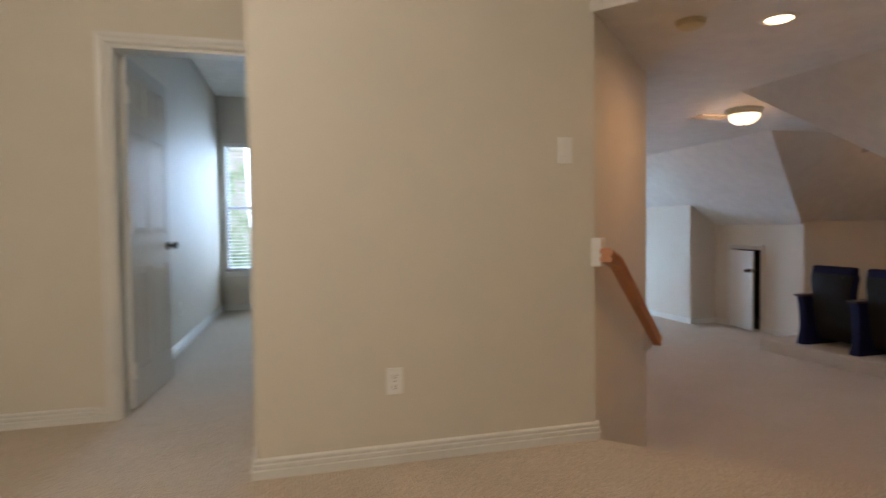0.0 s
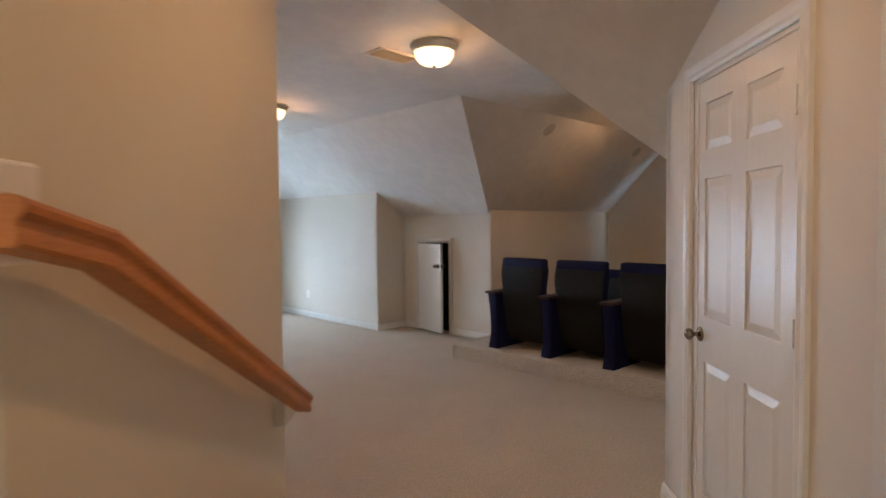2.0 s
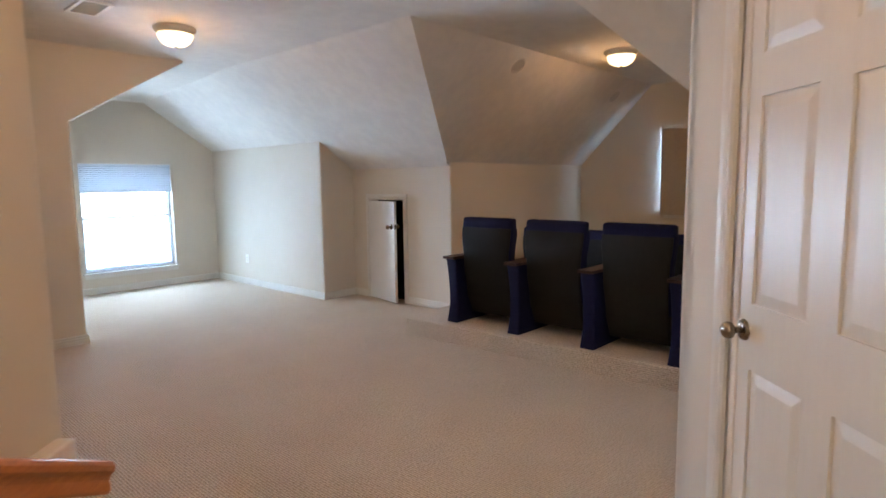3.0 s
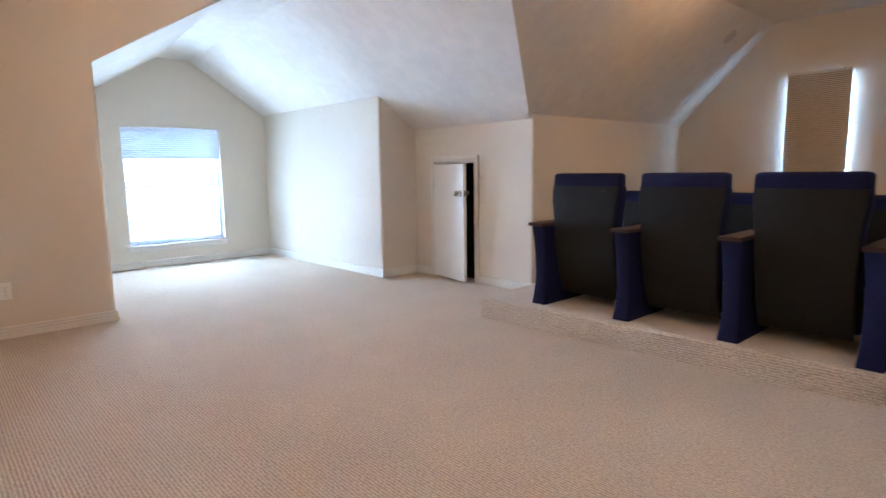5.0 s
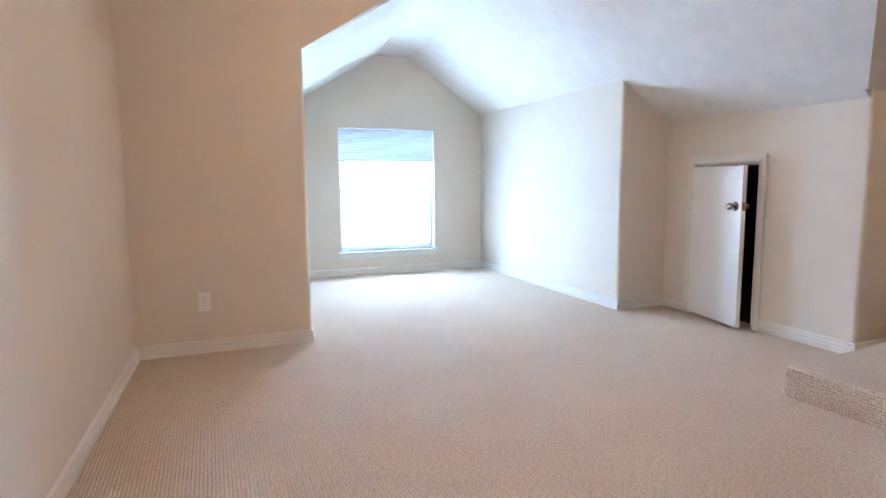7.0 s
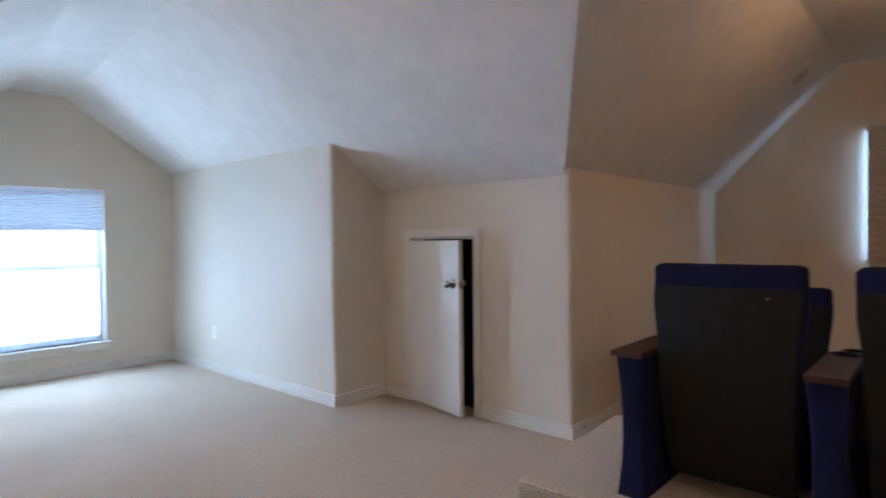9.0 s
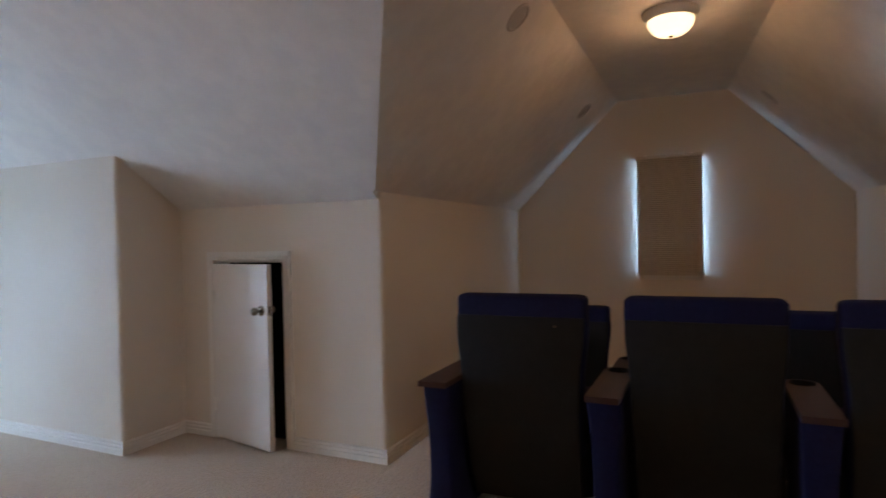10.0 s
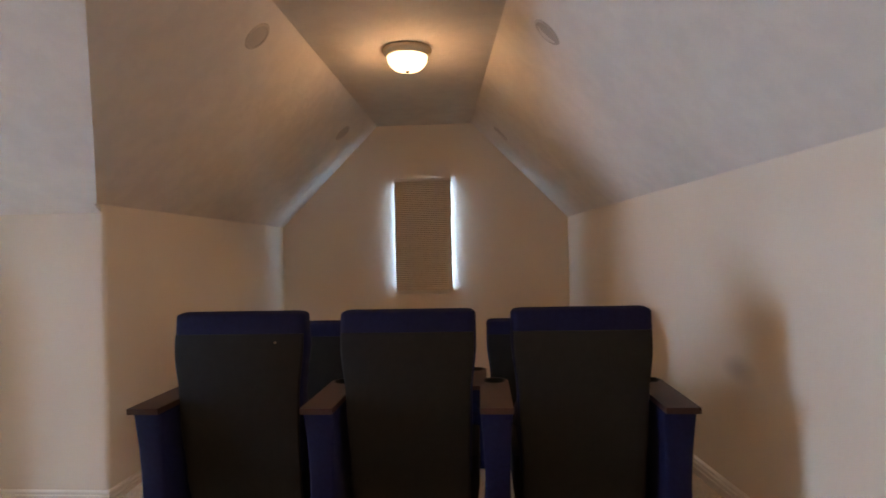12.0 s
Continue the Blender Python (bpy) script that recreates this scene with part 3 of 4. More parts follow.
def raised_panel(x0, x1, z0, z1, y, lift, edge):
    bm = bmesh.new()
    o = [bm.verts.new((x, y, z)) for x, z in ((x0, z0), (x1, z0), (x1, z1), (x0, z1))]
    i = [bm.verts.new((x, y - lift, z)) for x, z in ((x0 + edge, z0 + edge), (x1 - edge, z0 + edge), (x1 - edge, z1 - edge), (x0 + edge, z1 - edge))]
    bm.faces.new(i)
    for k in range(4):
        j = (k + 1) % 4
        bm.faces.new((o[k], o[j], i[j], i[k]))
    bmesh.ops.recalc_face_normals(bm, faces=bm.faces[:])
    return bm


def knob_mesh(side):
    m = Matrix.Rotation(radians(90 * side), 4, "X")
    return lathe(bmesh.new(), [(0.0, 0.068), (0.012, 0.067), (0.022, 0.061), (0.0265, 0.050), (0.024, 0.040), (0.015, 0.033), (0.010, 0.028), (0.010, 0.012), (0.013, 0.010)], 24, m)


def rose_mesh(side):
    m = Matrix.Rotation(radians(90 * side), 4, "X")
    return lathe(bmesh.new(), [(0.0, 0.012), (0.014, 0.012), (0.024, 0.010), (0.031, 0.005), (0.033, 0.0)], 24, m)


def door_grain():
    m, n, l, b = mat("door_paint_grained")
    t = tex(n, l, 5, 5, 0.6, (9, 9, 1.2))
    l.new(ramp(n, l, t.outputs["Fac"], [(0.3, (0.70, 0.675, 0.62)), (0.7, (0.73, 0.705, 0.65))]), b.inputs["Base Color"])
    b.inputs["Roughness"].default_value = 0.27
    w = n.new("ShaderNodeTexWave")
    w.inputs["Scale"].default_value, w.inputs["Distortion"].default_value, w.inputs["Detail"].default_value = 7, 9, 3
    w.inputs["Detail Scale"].default_value = 0.7
    co = n.new("ShaderNodeTexCoord")
    mp = n.new("ShaderNodeMapping")
    mp.inputs["Scale"].default_value = (5, 5, 0.6)
    l.new(co.outputs["Object"], mp.inputs[0])
    l.new(mp.outputs[0], w.inputs["Vector"])
    bump(n, l, b, w.outputs["Fac"], 0.14, 0.002)
    return m


DOORGRAIN = door_grain()


def six_panel_door(name, m, w, h, label, knob_at, hinge_at, both=True):
    """Slab in the local x-z plane from x 0 to w, its faces at y 0 (towards the room) and 0.035."""
    root = empty(name, m, label, "door")
    zs = [(0.215, 0.813), (1.01, 1.605), (1.725, 1.925)]
    st, mid = w * 0.118, w * 0.145
    xs = [(st, (w - mid) / 2), ((w + mid) / 2, w - st)]
    rows = [((0, 0.0075, 0), (w, 0.0275, h))]
    for y0, y1 in ((0, 0.008), (0.027, 0.035)):
        rows += [((0, y0, 0), (st, y1, h)), ((w - st, y0, 0), (w, y1, h)), ((xs[0][1], y0, 0), (xs[1][0], y1, h))]
        for x0, x1 in xs:
            edges_z = [0] + [z for pr in zs for z in pr] + [h]
            for k in range(0, len(edges_z), 2):
                rows.append(((x0, y0, edges_z[k]), (x1, y1, edges_z[k + 1])))
    part("slab", boxes(*rows), DOORGRAIN, root)
    for x0, x1 in xs:
        for z0, z1 in zs:
            pan = raised_panel(x0 + 0.006, x1 - 0.006, z0 + 0.006, z1 - 0.006, 0.0073, 0.0060, 0.032)
            part("panel", pan, DOORGRAIN, root)
            if both:
                back = raised_panel(x0 + 0.006, x1 - 0.006, z0 + 0.006, z1 - 0.006, -0.0277, 0.0060, 0.032)
                bmesh.ops.scale(back, vec=(1, -1, 1), verts=back.verts[:])
                bmesh.ops.recalc_face_normals(back, faces=back.faces[:])
                part("panel", back, DOORGRAIN, root)
    for side, y in ((1, 0.0), (-1, 0.035)):
        k = part("knob", knob_mesh(side), NICKEL, root, "satin nickel door knob", smooth=40)
        k.location = (knob_at, y, 0.925)
        r = part("rosette", rose_mesh(side), NICKEL, k, smooth=40)
    for z in (0.22, 1.06, 1.80):
        hb = boxes(((hinge_at - 0.004, -0.004, z - 0.045), (hinge_at + 0.012, 0.004, z + 0.045)))
        lathe(hb, [(0, -0.048), (0.006, -0.047), (0.006, 0.047), (0, 0.048)], 10, Matrix.Translation((hinge_at + 0.004, -0.008, z)))
        part("hinge", hb, TRIM, root, "painted-over hinge")
    return root


# the closet door in the diagonal wall: local x runs from the latch side (P) to the hinge side (R)
dw = S_DOOR[1] - S_DOOR[0]
DMX = Matrix.Translation((*on_door_wall(S_DOOR[0]), 0)) @ pose(0, 0, 0, 0, 0, 225)
casing("door_casing", DMX, dw, 2.055)
jamb("door_jamb", DMX, dw, 2.055, 0.12)
six_panel_door("closet_door", DMX @ Matrix.Translation((0.019, 0.004, 0.012)), dw - 0.038, 2.022, "closed white six-panel door with raised panels and nickel knob", 0.055, dw - 0.042, both=False)

# bedroom door, standing open against the side wall
BM = Matrix.Translation((BDOOR[0], 4.42, LAND))
casing("door_casing", BM, BDOOR[1] - BDOOR[0], 2.05)
jamb("door_jamb", BM, BDOOR[1] - BDOOR[0], 2.05, 0.12)
b_open = pose(BDOOR[0] + 0.045, 4.56, LAND + 0.012, 0, 0, 84)
six_panel_door("bedroom_door", b_open, 0.74, 2.02, "open white six-panel bedroom door with dark knob", 0.685, 0.0)


def access_door():
    """Low flush door, ajar, hinged at the dormer side of the knee wall."""
    w, h = SDOOR[1] - SDOOR[0] - 0.004, 1.165
    ang = math.degrees(math.atan2(-0.585, -0.118))
    root = empty("access_door", pose(KNEE_X + 0.004, SDOOR[1] - 0.008, 0.018, 0, 0, ang), "small white flush attic access door, ajar", "door")
    part("slab", box(bmesh.new(), (0, -0.035, 0), (w, 0, h), 0.002), DOORPAINT, root)
    for side, y in ((1, -0.035), (-1, 0.0)):
        k = part("knob", knob_mesh(side), NICKEL, root, "satin nickel door knob", smooth=40)
        k.location = (w - 0.06, y, 0.875)
        part("rosette", rose_mesh(side), NICKEL, k, smooth=40)
    part("latch_plate", boxes(((w, -0.030, 0.845), (w + 0.002, -0.005, 0.905)), ((w, -0.022, 0.868), (w + 0.011, -0.013, 0.882))), NICKEL, root)
    for z in (0.22, 0.95):
        hb = lathe(bmesh.new(), [(0, -0.04), (0.006, -0.039), (0.006, 0.039), (0, 0.04)], 10, Matrix.Translation((-0.004, -0.040, z)))
        box(hb, (0.0, -0.037, z - 0.038), (0.016, -0.0345, z + 0.038))
        part("hinge", hb, TRIM, root, "painted-over hinge")
    return root


AM = Matrix.Translation((KNEE_X, SDOOR[1], 0)) @ pose(0, 0, 0, 0, 0, -90)
casing("access_door_casing", AM, SDOOR[1] - SDOOR[0], SDOOR[3])
jamb("access_door_jamb", AM, SDOOR[1] - SDOOR[0], SDOOR[3], 0.12, 0.010)
access_door()


# ---- windows ----
def window(name, m, w, h, label, sill=True, meeting=0.5):
    """Single-hung vinyl window; local x across, z up from the opening's bottom, y outwards from the wall's face."""
    root = empty(name, m, label, "window")
    root["kind"] = "structure"
    f, y0, y1 = 0.024, 0.085, 0.145
    part("window_frame", boxes(((0, y0, 0), (f, y1, h)), ((w - f, y0, 0), (w, y1, h)), ((f, y0, 0), (w - f, y1, f)), ((f, y0, h - f), (w - f, y1, h))), VINYL, root)
    mz = h * meeting
    part("sash_lower", boxes(((f, y0 - 0.012, f), (f + 0.015, y1 - 0.03, mz)), ((w - f - 0.015, y0 - 0.012, f), (w - f, y1 - 0.03, mz)), ((f, y0 - 0.012, f), (w - f, y1 - 0.03, f + 0.030)), ((f, y0 - 0.012, mz - 0.024), (w - f, y1 - 0.03, mz))), VINYL, root)
    part("sash_upper", boxes(((f, y0 + 0.025, mz), (f + 0.018, y1, h - f)), ((w - f - 0.018, y0 + 0.025, mz), (w - f, y1, h - f)), ((f, y0 + 0.025, mz), (w - f, y1, mz + 0.02))), VINYL, root)
    for z0, z1, yy in ((f + 0.028, mz - 0.022, y0 + 0.012), (mz + 0.018, h - f, y0 + 0.045)):
        p = part("pane", boxes(((f + 0.02, yy, z0), (w - f - 0.02, yy + 0.004, z1))), GLASS, root)
        p.visible_shadow = False
    if sill:
        part("window_sill", box(bmesh.new(), (-0.035, -0.035, -0.022), (w + 0.035, y0, 0.0), 0.006), TRIM, root)
        part("apron", box(bmesh.new(), (-0.02, -0.014, -0.075), (w + 0.02, -0.001, -0.022), 0.003), TRIM, root)
    return root


window("window_1", Matrix.Translation((WIN[0], 11.315, WIN[2])), WIN[1] - WIN[0], WIN[3] - WIN[2], "white vinyl single-hung window with bright daylight", meeting=0.50)
window("window_2", Matrix.Translation((FAR, NWIN[1], NWIN[2])) @ pose(0, 0, 0, 0, 0, -90), NWIN[1] - NWIN[0], NWIN[3] - NWIN[2], "narrow white vinyl window behind a lowered shade")
window("window_3", Matrix.Translation((BWIN[0], 8.80, BWIN[2])), BWIN[1] - BWIN[0], BWIN[3] - BWIN[2], "white vinyl bedroom window behind horizontal blinds")


def cellular_shade(name, m, w, drop, cell, material, rail_material, label, depth=0.02, rail=0.018):
    """Pleated shade hanging from z 0 down to -drop, in the local x-z plane."""
    root = empty(name, m, label, "window shade")
    count = int(drop / cell)
    bm = bmesh.new()
    for side in (-1, 1):
        prev = None
        for k in range(2 * count + 1):
            z = -0.028 - (drop - 0.05) * k / (2 * count)
            y = side * (depth / 2 if k % 2 else depth * 0.12)
            row = [bm.verts.new((x, y, z)) for x in (0.003, w - 0.003)]
            if prev:
                bm.faces.new((prev[0], prev[1], row[1], row[0]))
            prev = row
    part("pleats", bm, material, root)
    part("head_rail", box(bmesh.new(), (0, -0.018, -0.030), (w, rail, 0.0), 0.003), rail_material, root)
    part("bottom_rail", box(bmesh.new(), (0, -0.012, -drop), (w, 0.6 * rail, -drop + 0.022), 0.004), rail_material, root)
    return root


cellular_shade("cellular_shade", Matrix.Translation((WIN[0] + 0.004, 11.345, WIN[3] - 0.004)), WIN[1] - WIN[0] - 0.008, 0.375, 0.027, SHADE, SHADE, "pale blue-white cellular shade, half raised", depth=0.034)
tan = cellular_shade("cellular_shade", Matrix.Translation((FAR - 0.050, 5.896, 2.045)) @ pose(0, 0, 0, 0, 0, -90), 0.565, 1.095, 0.019, BLIND, BLIND, "tan cellular shade, fully lowered, daylight at its edges", rail=0.041)
# reflector added behind the shade: throws bluish daylight out at its edges
part("bounce_sheet", boxes(((0.003, 0.0115, -1.08), (0.562, 0.0130, -0.024))), BOUNCE_SHEET, tan, "unseen pale blue sheet added behind the shade to bounce daylight")
for y in (0.07, 0.46):
    b = part("bracket", box(bmesh.new(), (y, -0.012, -0.004), (y + 0.03, 0.050, 0.010), 0.002), PLASTIC, tan)


def slat_blind():
    root = empty("venetian_blind", Matrix.Translation((BWIN[0] + 0.01, 8.835, BWIN[2])), "white horizontal slat blind, lowered, slats open", "window blind")
    w, h = BWIN[1] - BWIN[0] - 0.02, BWIN[3] - BWIN[2]
    part("head_rail", box(bmesh.new(), (0, -0.025, h - 0.05), (w, 0.025, h), 0.003), PLASTIC, root)
    bm = bmesh.new()
    prism(bm, [(0, -0.024, -0.006), (0, 0.0, 0.0), (0, 0.024, 0.002), (0, 0.024, 0.005), (0, 0.0, 0.003), (0, -0.024, -0.003)], (w, 0, 0))
    first = part("slat", bm, PLASTIC, root)
    first.location = (0, 0, 0.04)
    count = int((h - 0.10) / 0.044)
    for k in range(1, count):
        s = new("slat", first.data)
        s.parent = root
        s.location = (0, 0, 0.04 + 0.044 * k)
    for x in (0.12, w - 0.12):
        part("ladder_cord", boxes(((x, -0.026, 0.02), (x + 0.003, -0.024, h - 0.04))), PLASTIC, root)
    part("bottom_rail", box(bmesh.new(), (0, -0.025, 0.004), (w, 0.025, 0.022), 0.003), PLASTIC, root)


slat_blind()


# ---- handrail ----
def handrail():
    root = empty("handrail", Matrix(), "stained oak handrail on the stair wall with white end blocks", "handrail")
    k = 1 / math.sqrt(2)

    def at(s, z, out=0.075):
        return (RAIL_A[0] + (s + out) * k, RAIL_A[1] + (s - out) * k, z)

    sec = [(-0.024, -0.032), (-0.028, -0.026), (-0.027, -0.014), (-0.022, -0.006), (-0.023, 0.004), (-0.030, 0.012), (-0.030, 0.022), (-0.024, 0.030), (-0.010, 0.034), (0.010, 0.034), (0.024, 0.030), (0.030, 0.022), (0.030, 0.012), (0.023, 0.004), (0.022, -0.006), (0.027, -0.014), (0.028, -0.026), (0.024, -0.032)]
    part("rail", sweep(bmesh.new(), sec, [at(-0.085, 1.441), at(0.11, 1.399), at(1.29, 0.797)]), OAK, root, "stained oak rail", smooth=35)
    m = Matrix.Translation(at(0.0, 1.452, 0)) @ pose(0, 0, 0, 0, 0, 45)
    part("end_block", box(bmesh.new(), (-0.055, -0.045, -0.068), (0.030, 0.004, 0.068), 0.006), PLASTIC, root, "white painted mounting block").matrix_world = m
    m2 = Matrix.Translation(at(1.225, 0.81, 0)) @ pose(0, 0, 0, 0, 0, 45)
    part("end_block", box(bmesh.new(), (-0.062, -0.042, -0.060), (0.060, 0.0, 0.078), 0.006), TRIM, root, "white painted mounting block").matrix_world = m2


handrail()


# ---- wall plates ----
def rect_plate(w, h, t=0.006):
    return box(bmesh.new(), (-w / 2, -t, -h / 2), (w / 2, 0, h / 2), 0.0025)


def outlet(m, label):
    root = empty("wall_outlet", m, label, "outlet", "wall outlets")
    part("plate", rect_plate(0.074, 0.118), PLASTIC, root)
    for z in (0.024, -0.024):
        r = part("receptacle", box(bmesh.new(), (-0.017, -0.0085, z - 0.015), (0.017, -0.004, z + 0.015), 0.003), PLASTIC, root)
        # no holes cut: dark boxes carry the slots' shade as colour
        part("slot", boxes(((-0.008, -0.0092, z - 0.004), (-0.006, -0.0086, z + 0.007)), ((0.006, -0.0092, z - 0.004), (0.008, -0.0086, z + 0.006)), ((-0.002, -0.0092, z - 0.011), (0.002, -0.0086, z - 0.007))), SLOT, r)
    part("screw", lathe(bmesh.new(), [(0, 0.0012), (0.003, 0.001), (0.0035, 0)], 10, Matrix.Translation((0, -0.006, 0)) @ Matrix.Rotation(radians(90), 4, "X")), NICKEL, root)
    return root


outlet(Matrix.Translation((1.722, 3.40, 0.905)), "white duplex outlet on the beige landing wall")
outlet(Matrix.Translation((4.235, 8.73, 0.335)), "white duplex outlet low on the beige partition wall")
outlet(Matrix.Translation((DORM_X, 10.45, 0.36)) @ pose(0, 0, 0, 0, 0, -90), "white duplex outlet on the dormer side wall")
outlet(Matrix.Translation((0.375, 6.3, LAND + 0.36)) @ pose(0, 0, 0, 0, 0, 88), "white duplex outlet on the bedroom side wall")


def dimmer():
    root = empty("light_switch", Matrix.Translation((2.552, 3.40, 1.936)), "white rocker light switch beside the stair corner", "light switch")
    part("plate", rect_plate(0.078, 0.122), PLASTIC, root)
    part("rocker", box(bmesh.new(), (-0.0165, -0.010, -0.033), (0.0165, -0.005, 0.033), 0.002), PLASTIC, root)
    part("slider", box(bmesh.new(), (-0.010, -0.012, -0.030), (0.010, -0.009, -0.026), 0.001), PLASTIC, root)


dimmer()


# ---- ceiling fittings ----
def dome_light(at, label, z=H):
    root = empty("ceiling_light", Matrix.Translation((*at, z)), label, "ceiling light", "dome ceiling lights")
    part("base", lathe(bmesh.new(), [(0.0, 0.0), (0.148, 0.0), (0.154, -0.006), (0.154, -0.018), (0.147, -0.030), (0.136, -0.038), (0.132, -0.050), (0.120, -0.052)], 48), TRIMBASE, root, "cream painted metal base", smooth=40)
    prof = [(0.126, -0.046)] + [(0.127 * math.cos(a) ** 0.8, -0.050 - 0.090 * math.sin(a)) for a in [radians(90) * k / 12 for k in range(13)]]
    part("shade", lathe(bmesh.new(), prof, 48), DOME, root, "lit alabaster glass bowl", smooth=60)
    part("finial", lathe(bmesh.new(), [(0.013, -0.137), (0.015, -0.141), (0.011, -0.146), (0.005, -0.149), (0.0, -0.150)], 16), NICKEL, root, "small nickel finial", smooth=40)
    return root


TRIMBASE = mottled("lamp_base_cream", (0.76, 0.70, 0.60), (0.80, 0.74, 0.64), 10, 0.4)
dome_light(DOMES[0], "lit dome ceiling light with alabaster glass bowl")
dome_light(DOMES[1], "lit dome ceiling light near the dormer opening")
dome_light(DOMES[2], "lit dome ceiling light in the seating nook")
# added fitting for the landing's fill lamps, never in view
dome_light(LANDING_FILL, "added unseen dome light that brightens the upper landing", HALL)


def downlight(at, z, label):
    root = empty("recessed_light", Matrix.Translation((*at, z)), label, "recessed light", "recessed lights")
    part("trim_ring", lathe(bmesh.new(), [(0.062, -0.001), (0.066, -0.006), (0.085, -0.005), (0.094, 0.0)], 40), TRIM, root, smooth=40)
    part("bulb", lathe(bmesh.new(), [(0.062, -0.0015), (0.045, -0.010), (0.020, -0.014), (0.0, -0.015)], 32), BULB, root, "lit reflector bulb", smooth=60)
    return root


downlight(DOWNLIGHT, H, "lit recessed downlight above the short stair")

smoke = empty("smoke_detector", Matrix.Translation((3.24, 3.39, H)), "yellowed round smoke detector on the stair ceiling", "smoke detector")
part("base", lathe(bmesh.new(), [(0.0, 0.0), (0.072, 0.0), (0.072, -0.010), (0.066, -0.012)], 32), IVORY, smoke, smooth=40)
part("cover", lathe(bmesh.new(), [(0.066, -0.010), (0.064, -0.026), (0.052, -0.034), (0.0, -0.036)], 32), IVORY, smoke, smooth=40)


def register(m, label):
    root = empty("air_vent", m, label, "air vent", "ceiling air registers")
    part("frame", boxes(((-0.18, -0.10, -0.010), (0.18, -0.075, 0)), ((-0.18, 0.075, -0.010), (0.18, 0.10, 0)), ((-0.18, -0.075, -0.010), (-0.155, 0.075, 0)), ((0.155, -0.075, -0.010), (0.18, 0.075, 0))), TRIMBASE, root)
    # flat dark sheet painted as the shade between the louvres
    part("duct_shade", boxes(((-0.155, -0.075, -0.002), (0.155, 0.075, -0.001))), DARK, root)
    for k in range(9):
        y = -0.064 + 0.016 * k
        part("louvre", prism(bmesh.new(), [(-0.155, y - 0.007, -0.012), (-0.155, y - 0.005, -0.013), (-0.155, y + 0.006, -0.003), (-0.155, y + 0.004, -0.002)], (0.31, 0, 0)), TRIMBASE, root)


register(Matrix.Translation((5.16, 5.53, H)), "cream metal air register on the flat ceiling")
register(pose(4.73, 7.46, H, 0, 0, 90), "cream metal air register beside the dormer ceiling light")


def slope_speaker(x, y, z, normal):
    """Round flush speaker in a sloped ceiling."""
    q = Vector(normal).normalized().to_track_quat("Z", "Y").to_matrix().to_4x4()
    root = empty("ceiling_speaker", Matrix.Translation((x, y, z)) @ q, "round flush speaker in the sloped ceiling", "speaker", "ceiling speakers")
    part("rim", lathe(bmesh.new(), [(0.066, 0.001), (0.069, 0.006), (0.079, 0.005), (0.084, 0.0)], 40), CEILRIM, root, smooth=40)
    part("grille", lathe(bmesh.new(), [(0.0, 0.002), (0.04, 0.0018), (0.066, 0.0012)], 40), GRILLE, root, smooth=60)


CEILRIM = mottled("speaker_rim", (0.50, 0.46, 0.41), (0.56, 0.52, 0.47), 10, 0.5)
for x, y in ((7.92, 6.187), (10.03, 6.253)):
    slope_speaker(x, y, nl(y), (0, -1.01, -1))
for x, y in ((7.875, 4.69), (10.12, 4.852)):
    slope_speaker(x, y, sr(x, y), (0, 1.03, -1))


# ---- cinema seats ----
def loft(rings, cap=True):
    """Skin closed rings of equal length."""
    bm = bmesh.new()
    vs = [[bm.verts.new(p) for p in r] for r in rings]
    k = len(rings[0])
    for a, b in zip(vs, vs[1:]):
        for j in range(k):
            bm.faces.new((a[j], a[(j + 1) % k], b[(j + 1) % k], b[j]))
    if cap:
        bm.faces.new(vs[0][::-1])
        bm.faces.new(vs[-1])
    bmesh.ops.recalc_face_normals(bm, faces=bm.faces[:])
    return bm


def rrect(cx, cy, hx_, hy_, r, z, n=5):
    pts = []
    for sx, sy, a0 in ((1, 1, 0), (-1, 1, 90), (-1, -1, 180), (1, -1, 270)):
        for k in range(n):
            a = radians(a0 + 90 * k / (n - 1))
            pts.append((cx + sx * (hx_ - r) + r * math.cos(a), cy + sy * (hy_ - r) + r * math.sin(a), z))
    return pts


def lerp_table(table, z):
    for (z0, v0), (z1, v1) in zip(table, table[1:]):
        if z <= z1:
            f = max(0.0, (z - z0) / (z1 - z0))
            f = f * f * (3 - 2 * f)
            return v0 + (v1 - v0) * f
    return table[-1][1]


REAR = [(0.07, 0.150), (0.28, 0.085), (0.50, 0.050), (0.72, 0.045), (0.93, 0.065)]
HALF = [(0.07, 0.232), (0.35, 0.236), (0.60, 0.244), (0.80, 0.262), (0.93, 0.262)]
DEEP = [(0.30, 0.10), (0.45, 0.125), (0.60, 0.095), (0.78, 0.10), (0.93, 0.085)]


def seat_shell():
    rings = []
    for k in range(17):
        z = 0.085 + (0.846 - 0.085) * k / 16
        rings.append(rrect(lerp_table(REAR, z) + 0.007, 0, 0.009, lerp_table(HALF, z) - 0.006, 0.008, z, 4))
    bm = loft(rings)
    return bm


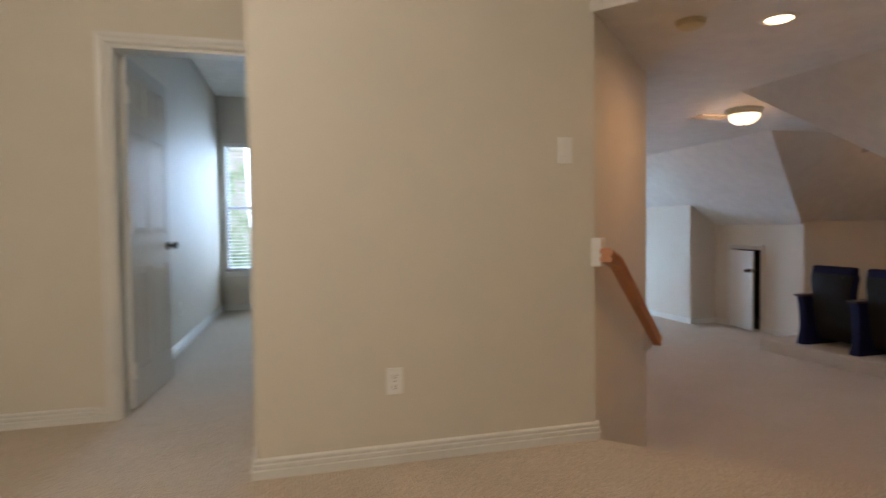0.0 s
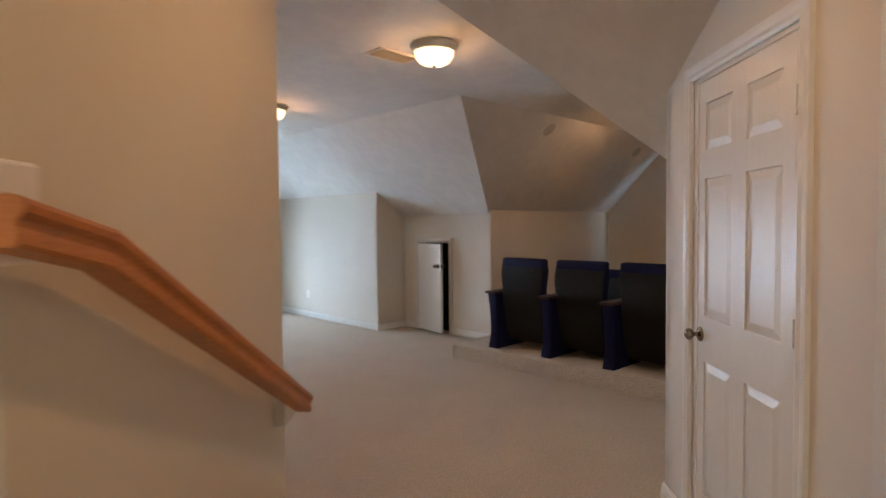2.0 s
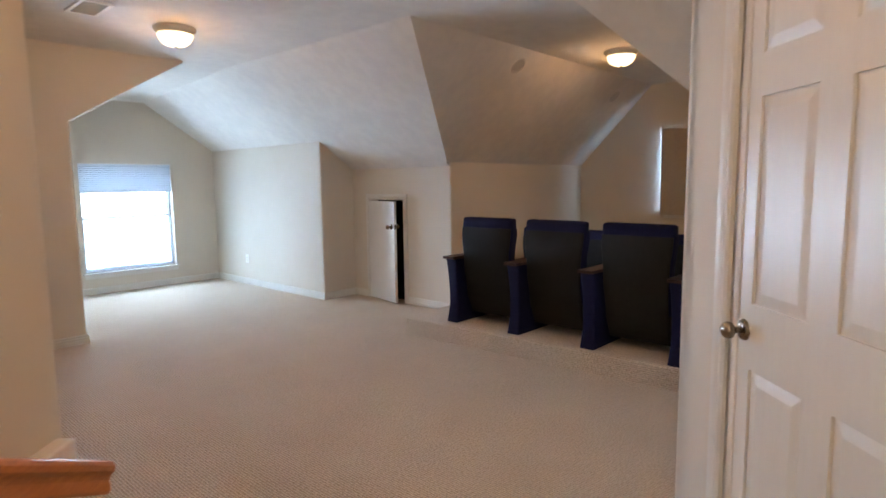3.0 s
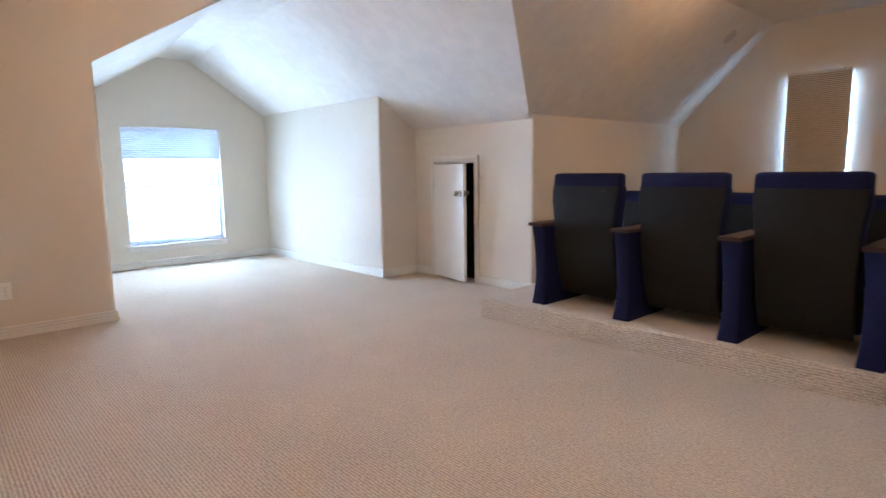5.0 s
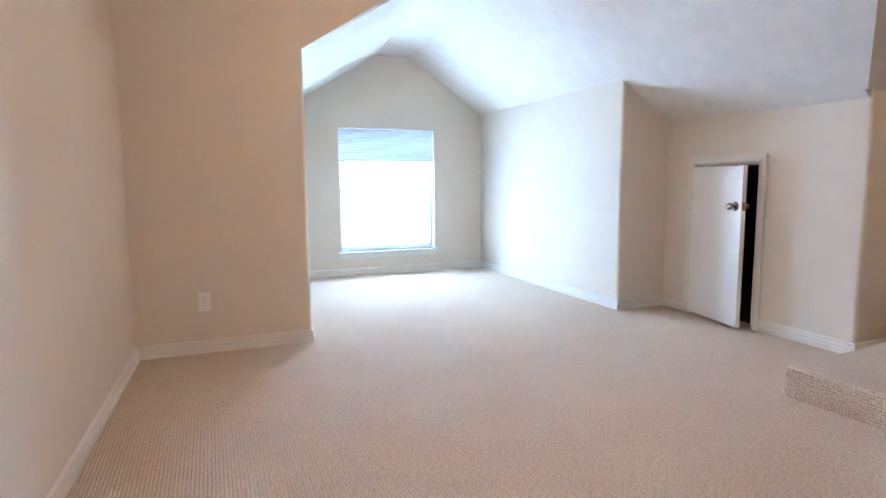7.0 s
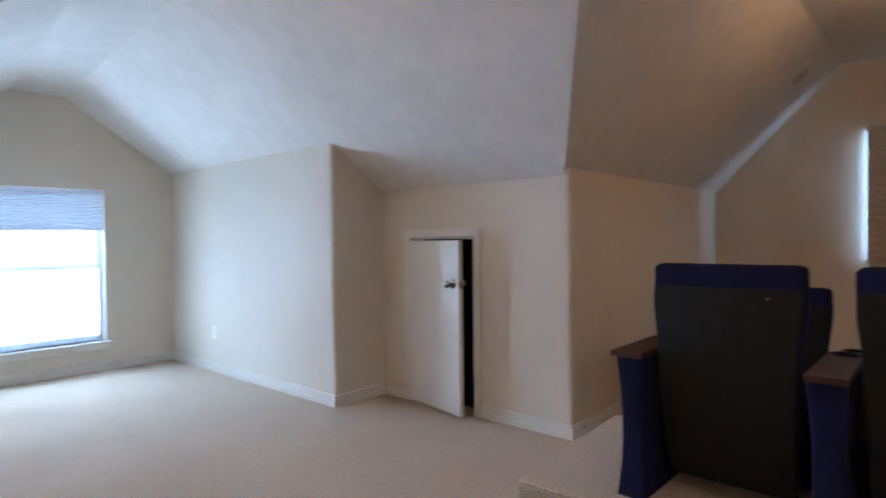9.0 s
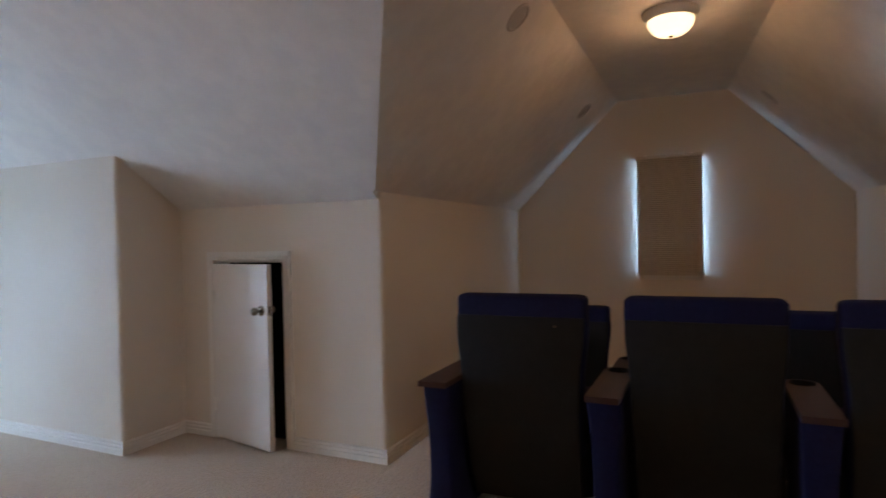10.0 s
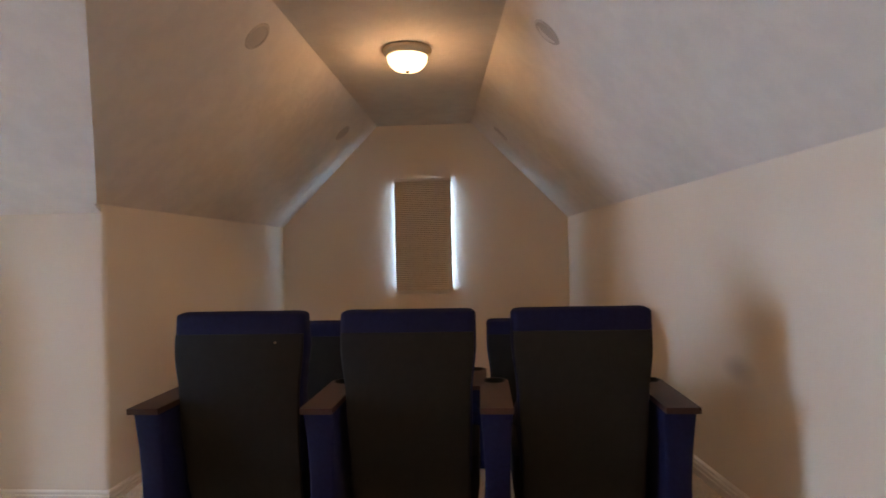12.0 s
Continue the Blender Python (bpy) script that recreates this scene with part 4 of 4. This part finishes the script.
def seat_back():
    rings = []
    for k in range(22):
        z = 0.30 + (0.912 - 0.30) * k / 21
        d = lerp_table(DEEP, z)
        x0 = lerp_table(REAR, z) + (0.015 if z < 0.846 else 0.0)
        rings.append(rrect(x0 + d / 2, 0, d / 2, lerp_table(HALF, z), 0.028, z))
    for z, s in ((0.922, 0.008), (0.928, 0.018), (0.931, 0.032)):
        d = lerp_table(DEEP, z)
        x0 = lerp_table(REAR, z)
        rings.append(rrect(x0 + d / 2, 0, d / 2 - s, lerp_table(HALF, z) - s, 0.010, z))
    return loft(rings)


def seat_cushion():
    rings = []
    for z, s in ((0.335, 0.02), (0.345, 0.006), (0.36, 0), (0.43, 0), (0.447, 0.008), (0.455, 0.025)):
        rings.append(rrect(0.40, 0, 0.235 - s, 0.232 - s, 0.03, z))
    return loft(rings)


def arm_panel(y):
    """Upholstered side standard, waisted between foot and arm."""
    rings = []
    for k in range(15):
        z = 0.565 * k / 14
        u = abs(2 * z / 0.565 - 0.95)
        hy_ = 0.046 + 0.013 * u ** 1.8
        back = -0.005 - 0.012 * u ** 2 + (0.03 * (1 - z / 0.565) if z > 0.15 else 0.0225 * z / 0.15) * 0.8
        front = 0.44 + 0.06 * u ** 2
        rings.append(rrect((back + front) / 2, y, (front - back) / 2, hy_, 0.010, z, 3))
    return loft(rings)


def arm_cap(y):
    """Wooden arm top with a round hole near its front end."""
    bm = bmesh.new()
    outer = [(-0.055, -0.060), (0.10, -0.060), (0.34, -0.060)] + [(0.40 + 0.062 * math.cos(a), 0.060 * math.sin(a)) for a in [radians(-90 + 180 * k / 10) for k in range(11)]] + [(0.34, 0.060), (0.10, 0.060), (-0.055, 0.060)]
    inner = [(0.392 + 0.041 * math.cos(2 * math.pi * k / 24), 0.041 * math.sin(2 * math.pi * k / 24)) for k in range(24)]
    edges_ = []
    for loop in (outer, inner):
        vs = [bm.verts.new((a, b + y, 0.566)) for a, b in loop]
        edges_ += [bm.edges.new((vs[k], vs[(k + 1) % len(vs)])) for k in range(len(vs))]
    faces_ = bmesh.ops.triangle_fill(bm, use_beauty=True, edges=edges_)["geom"]
    faces_ = [f for f in faces_ if isinstance(f, bmesh.types.BMFace)]
    ext = bmesh.ops.extrude_face_region(bm, geom=faces_)
    bmesh.ops.translate(bm, verts=[v for v in ext["geom"] if isinstance(v, bmesh.types.BMVert)], vec=(0, 0, 0.022))
    bmesh.ops.recalc_face_normals(bm, faces=bm.faces[:])
    return bm


def cup_ring(y):
    return lathe(bmesh.new(), [(0.046, 0.589), (0.045, 0.5915), (0.041, 0.591), (0.039, 0.58), (0.037, 0.515), (0.0, 0.512)], 28, Matrix.Translation((0.392, y, 0)))


PITCH = 0.65


def theatre_seat(m, label, arms, group):
    root = empty("theatre_seat", m, label, "theatre seat", group)
    part("backrest", seat_back(), BLUE, root, "navy blue fabric back cushion", smooth=50)
    part("back_shell", seat_shell(), SHELL, root, "black moulded rear shell", smooth=50)
    part("seat_cushion", seat_cushion(), BLUE, root, smooth=50)
    # added block that stops light passing under the seat, darkening the carpet behind
    part("under_seat_block", loft([rrect(0.40, 0, 0.21 - c, 0.262 - c, 0.03, z) for z, c in ((0.10, 0.03), (0.115, 0.01), (0.20, 0.0), (0.334, 0.0))]), SHELL, root, "black block added under the seat cushion to keep light out", smooth=50)
    part("seat_support", boxes(((0.20, -0.25, 0.25), (0.24, 0.25, 0.29)), ((0.42, -0.25, 0.25), (0.46, 0.25, 0.29)), ((0.2, -0.02, 0.27), (0.46, 0.02, 0.336))), STEEL, root)
    for y in arms:
        part("arm_standard", arm_panel(y), BLUE, root, "navy upholstered side standard", smooth=50)
        cap = part("arm_cap", arm_cap(y), ARMWOOD, root, "dark stained wooden arm top")
        part("cup_holder", cup_ring(y), SHELL, cap, "black round cup holder", smooth=50)
    part("glide_foot", boxes(*[((0.03, y - 0.035, 0.0), (0.45, y + 0.035, 0.012)) for y in arms[:1]]), STEEL, root)
    return root


h_arm = PITCH / 2
first = theatre_seat(pose(7.10, 5.985, PLAT), "navy fabric theatre seat with black shell on the riser", (h_arm,), "rear row of theatre seats")
second = copy_thing(first, pose(7.10, 5.985 - PITCH - 0.008, PLAT))
theatre_seat(pose(7.10, 5.985 - 2 * PITCH - 0.016, PLAT), "navy fabric theatre seat closing the rear row's end", (h_arm, -h_arm), "rear row of theatre seats")
part("tag", box(bmesh.new(), (lerp_table(REAR, 0.815) - 0.004, -0.152, 0.810), (lerp_table(REAR, 0.815) + 0.001, -0.143, 0.818), 0.001), NICKEL, first, "small metal number tag")
copy_thing(second, pose(8.14, 6.06, 0.0))["group"] = "front row of theatre seats"
copy_thing(second, pose(8.14, 6.06 - PITCH, 0.0))["group"] = "front row of theatre seats"
theatre_seat(pose(8.14, 6.06 - 2 * PITCH, 0.0), "navy fabric theatre seat in front of the riser", (h_arm, -h_arm), "front row of theatre seats")
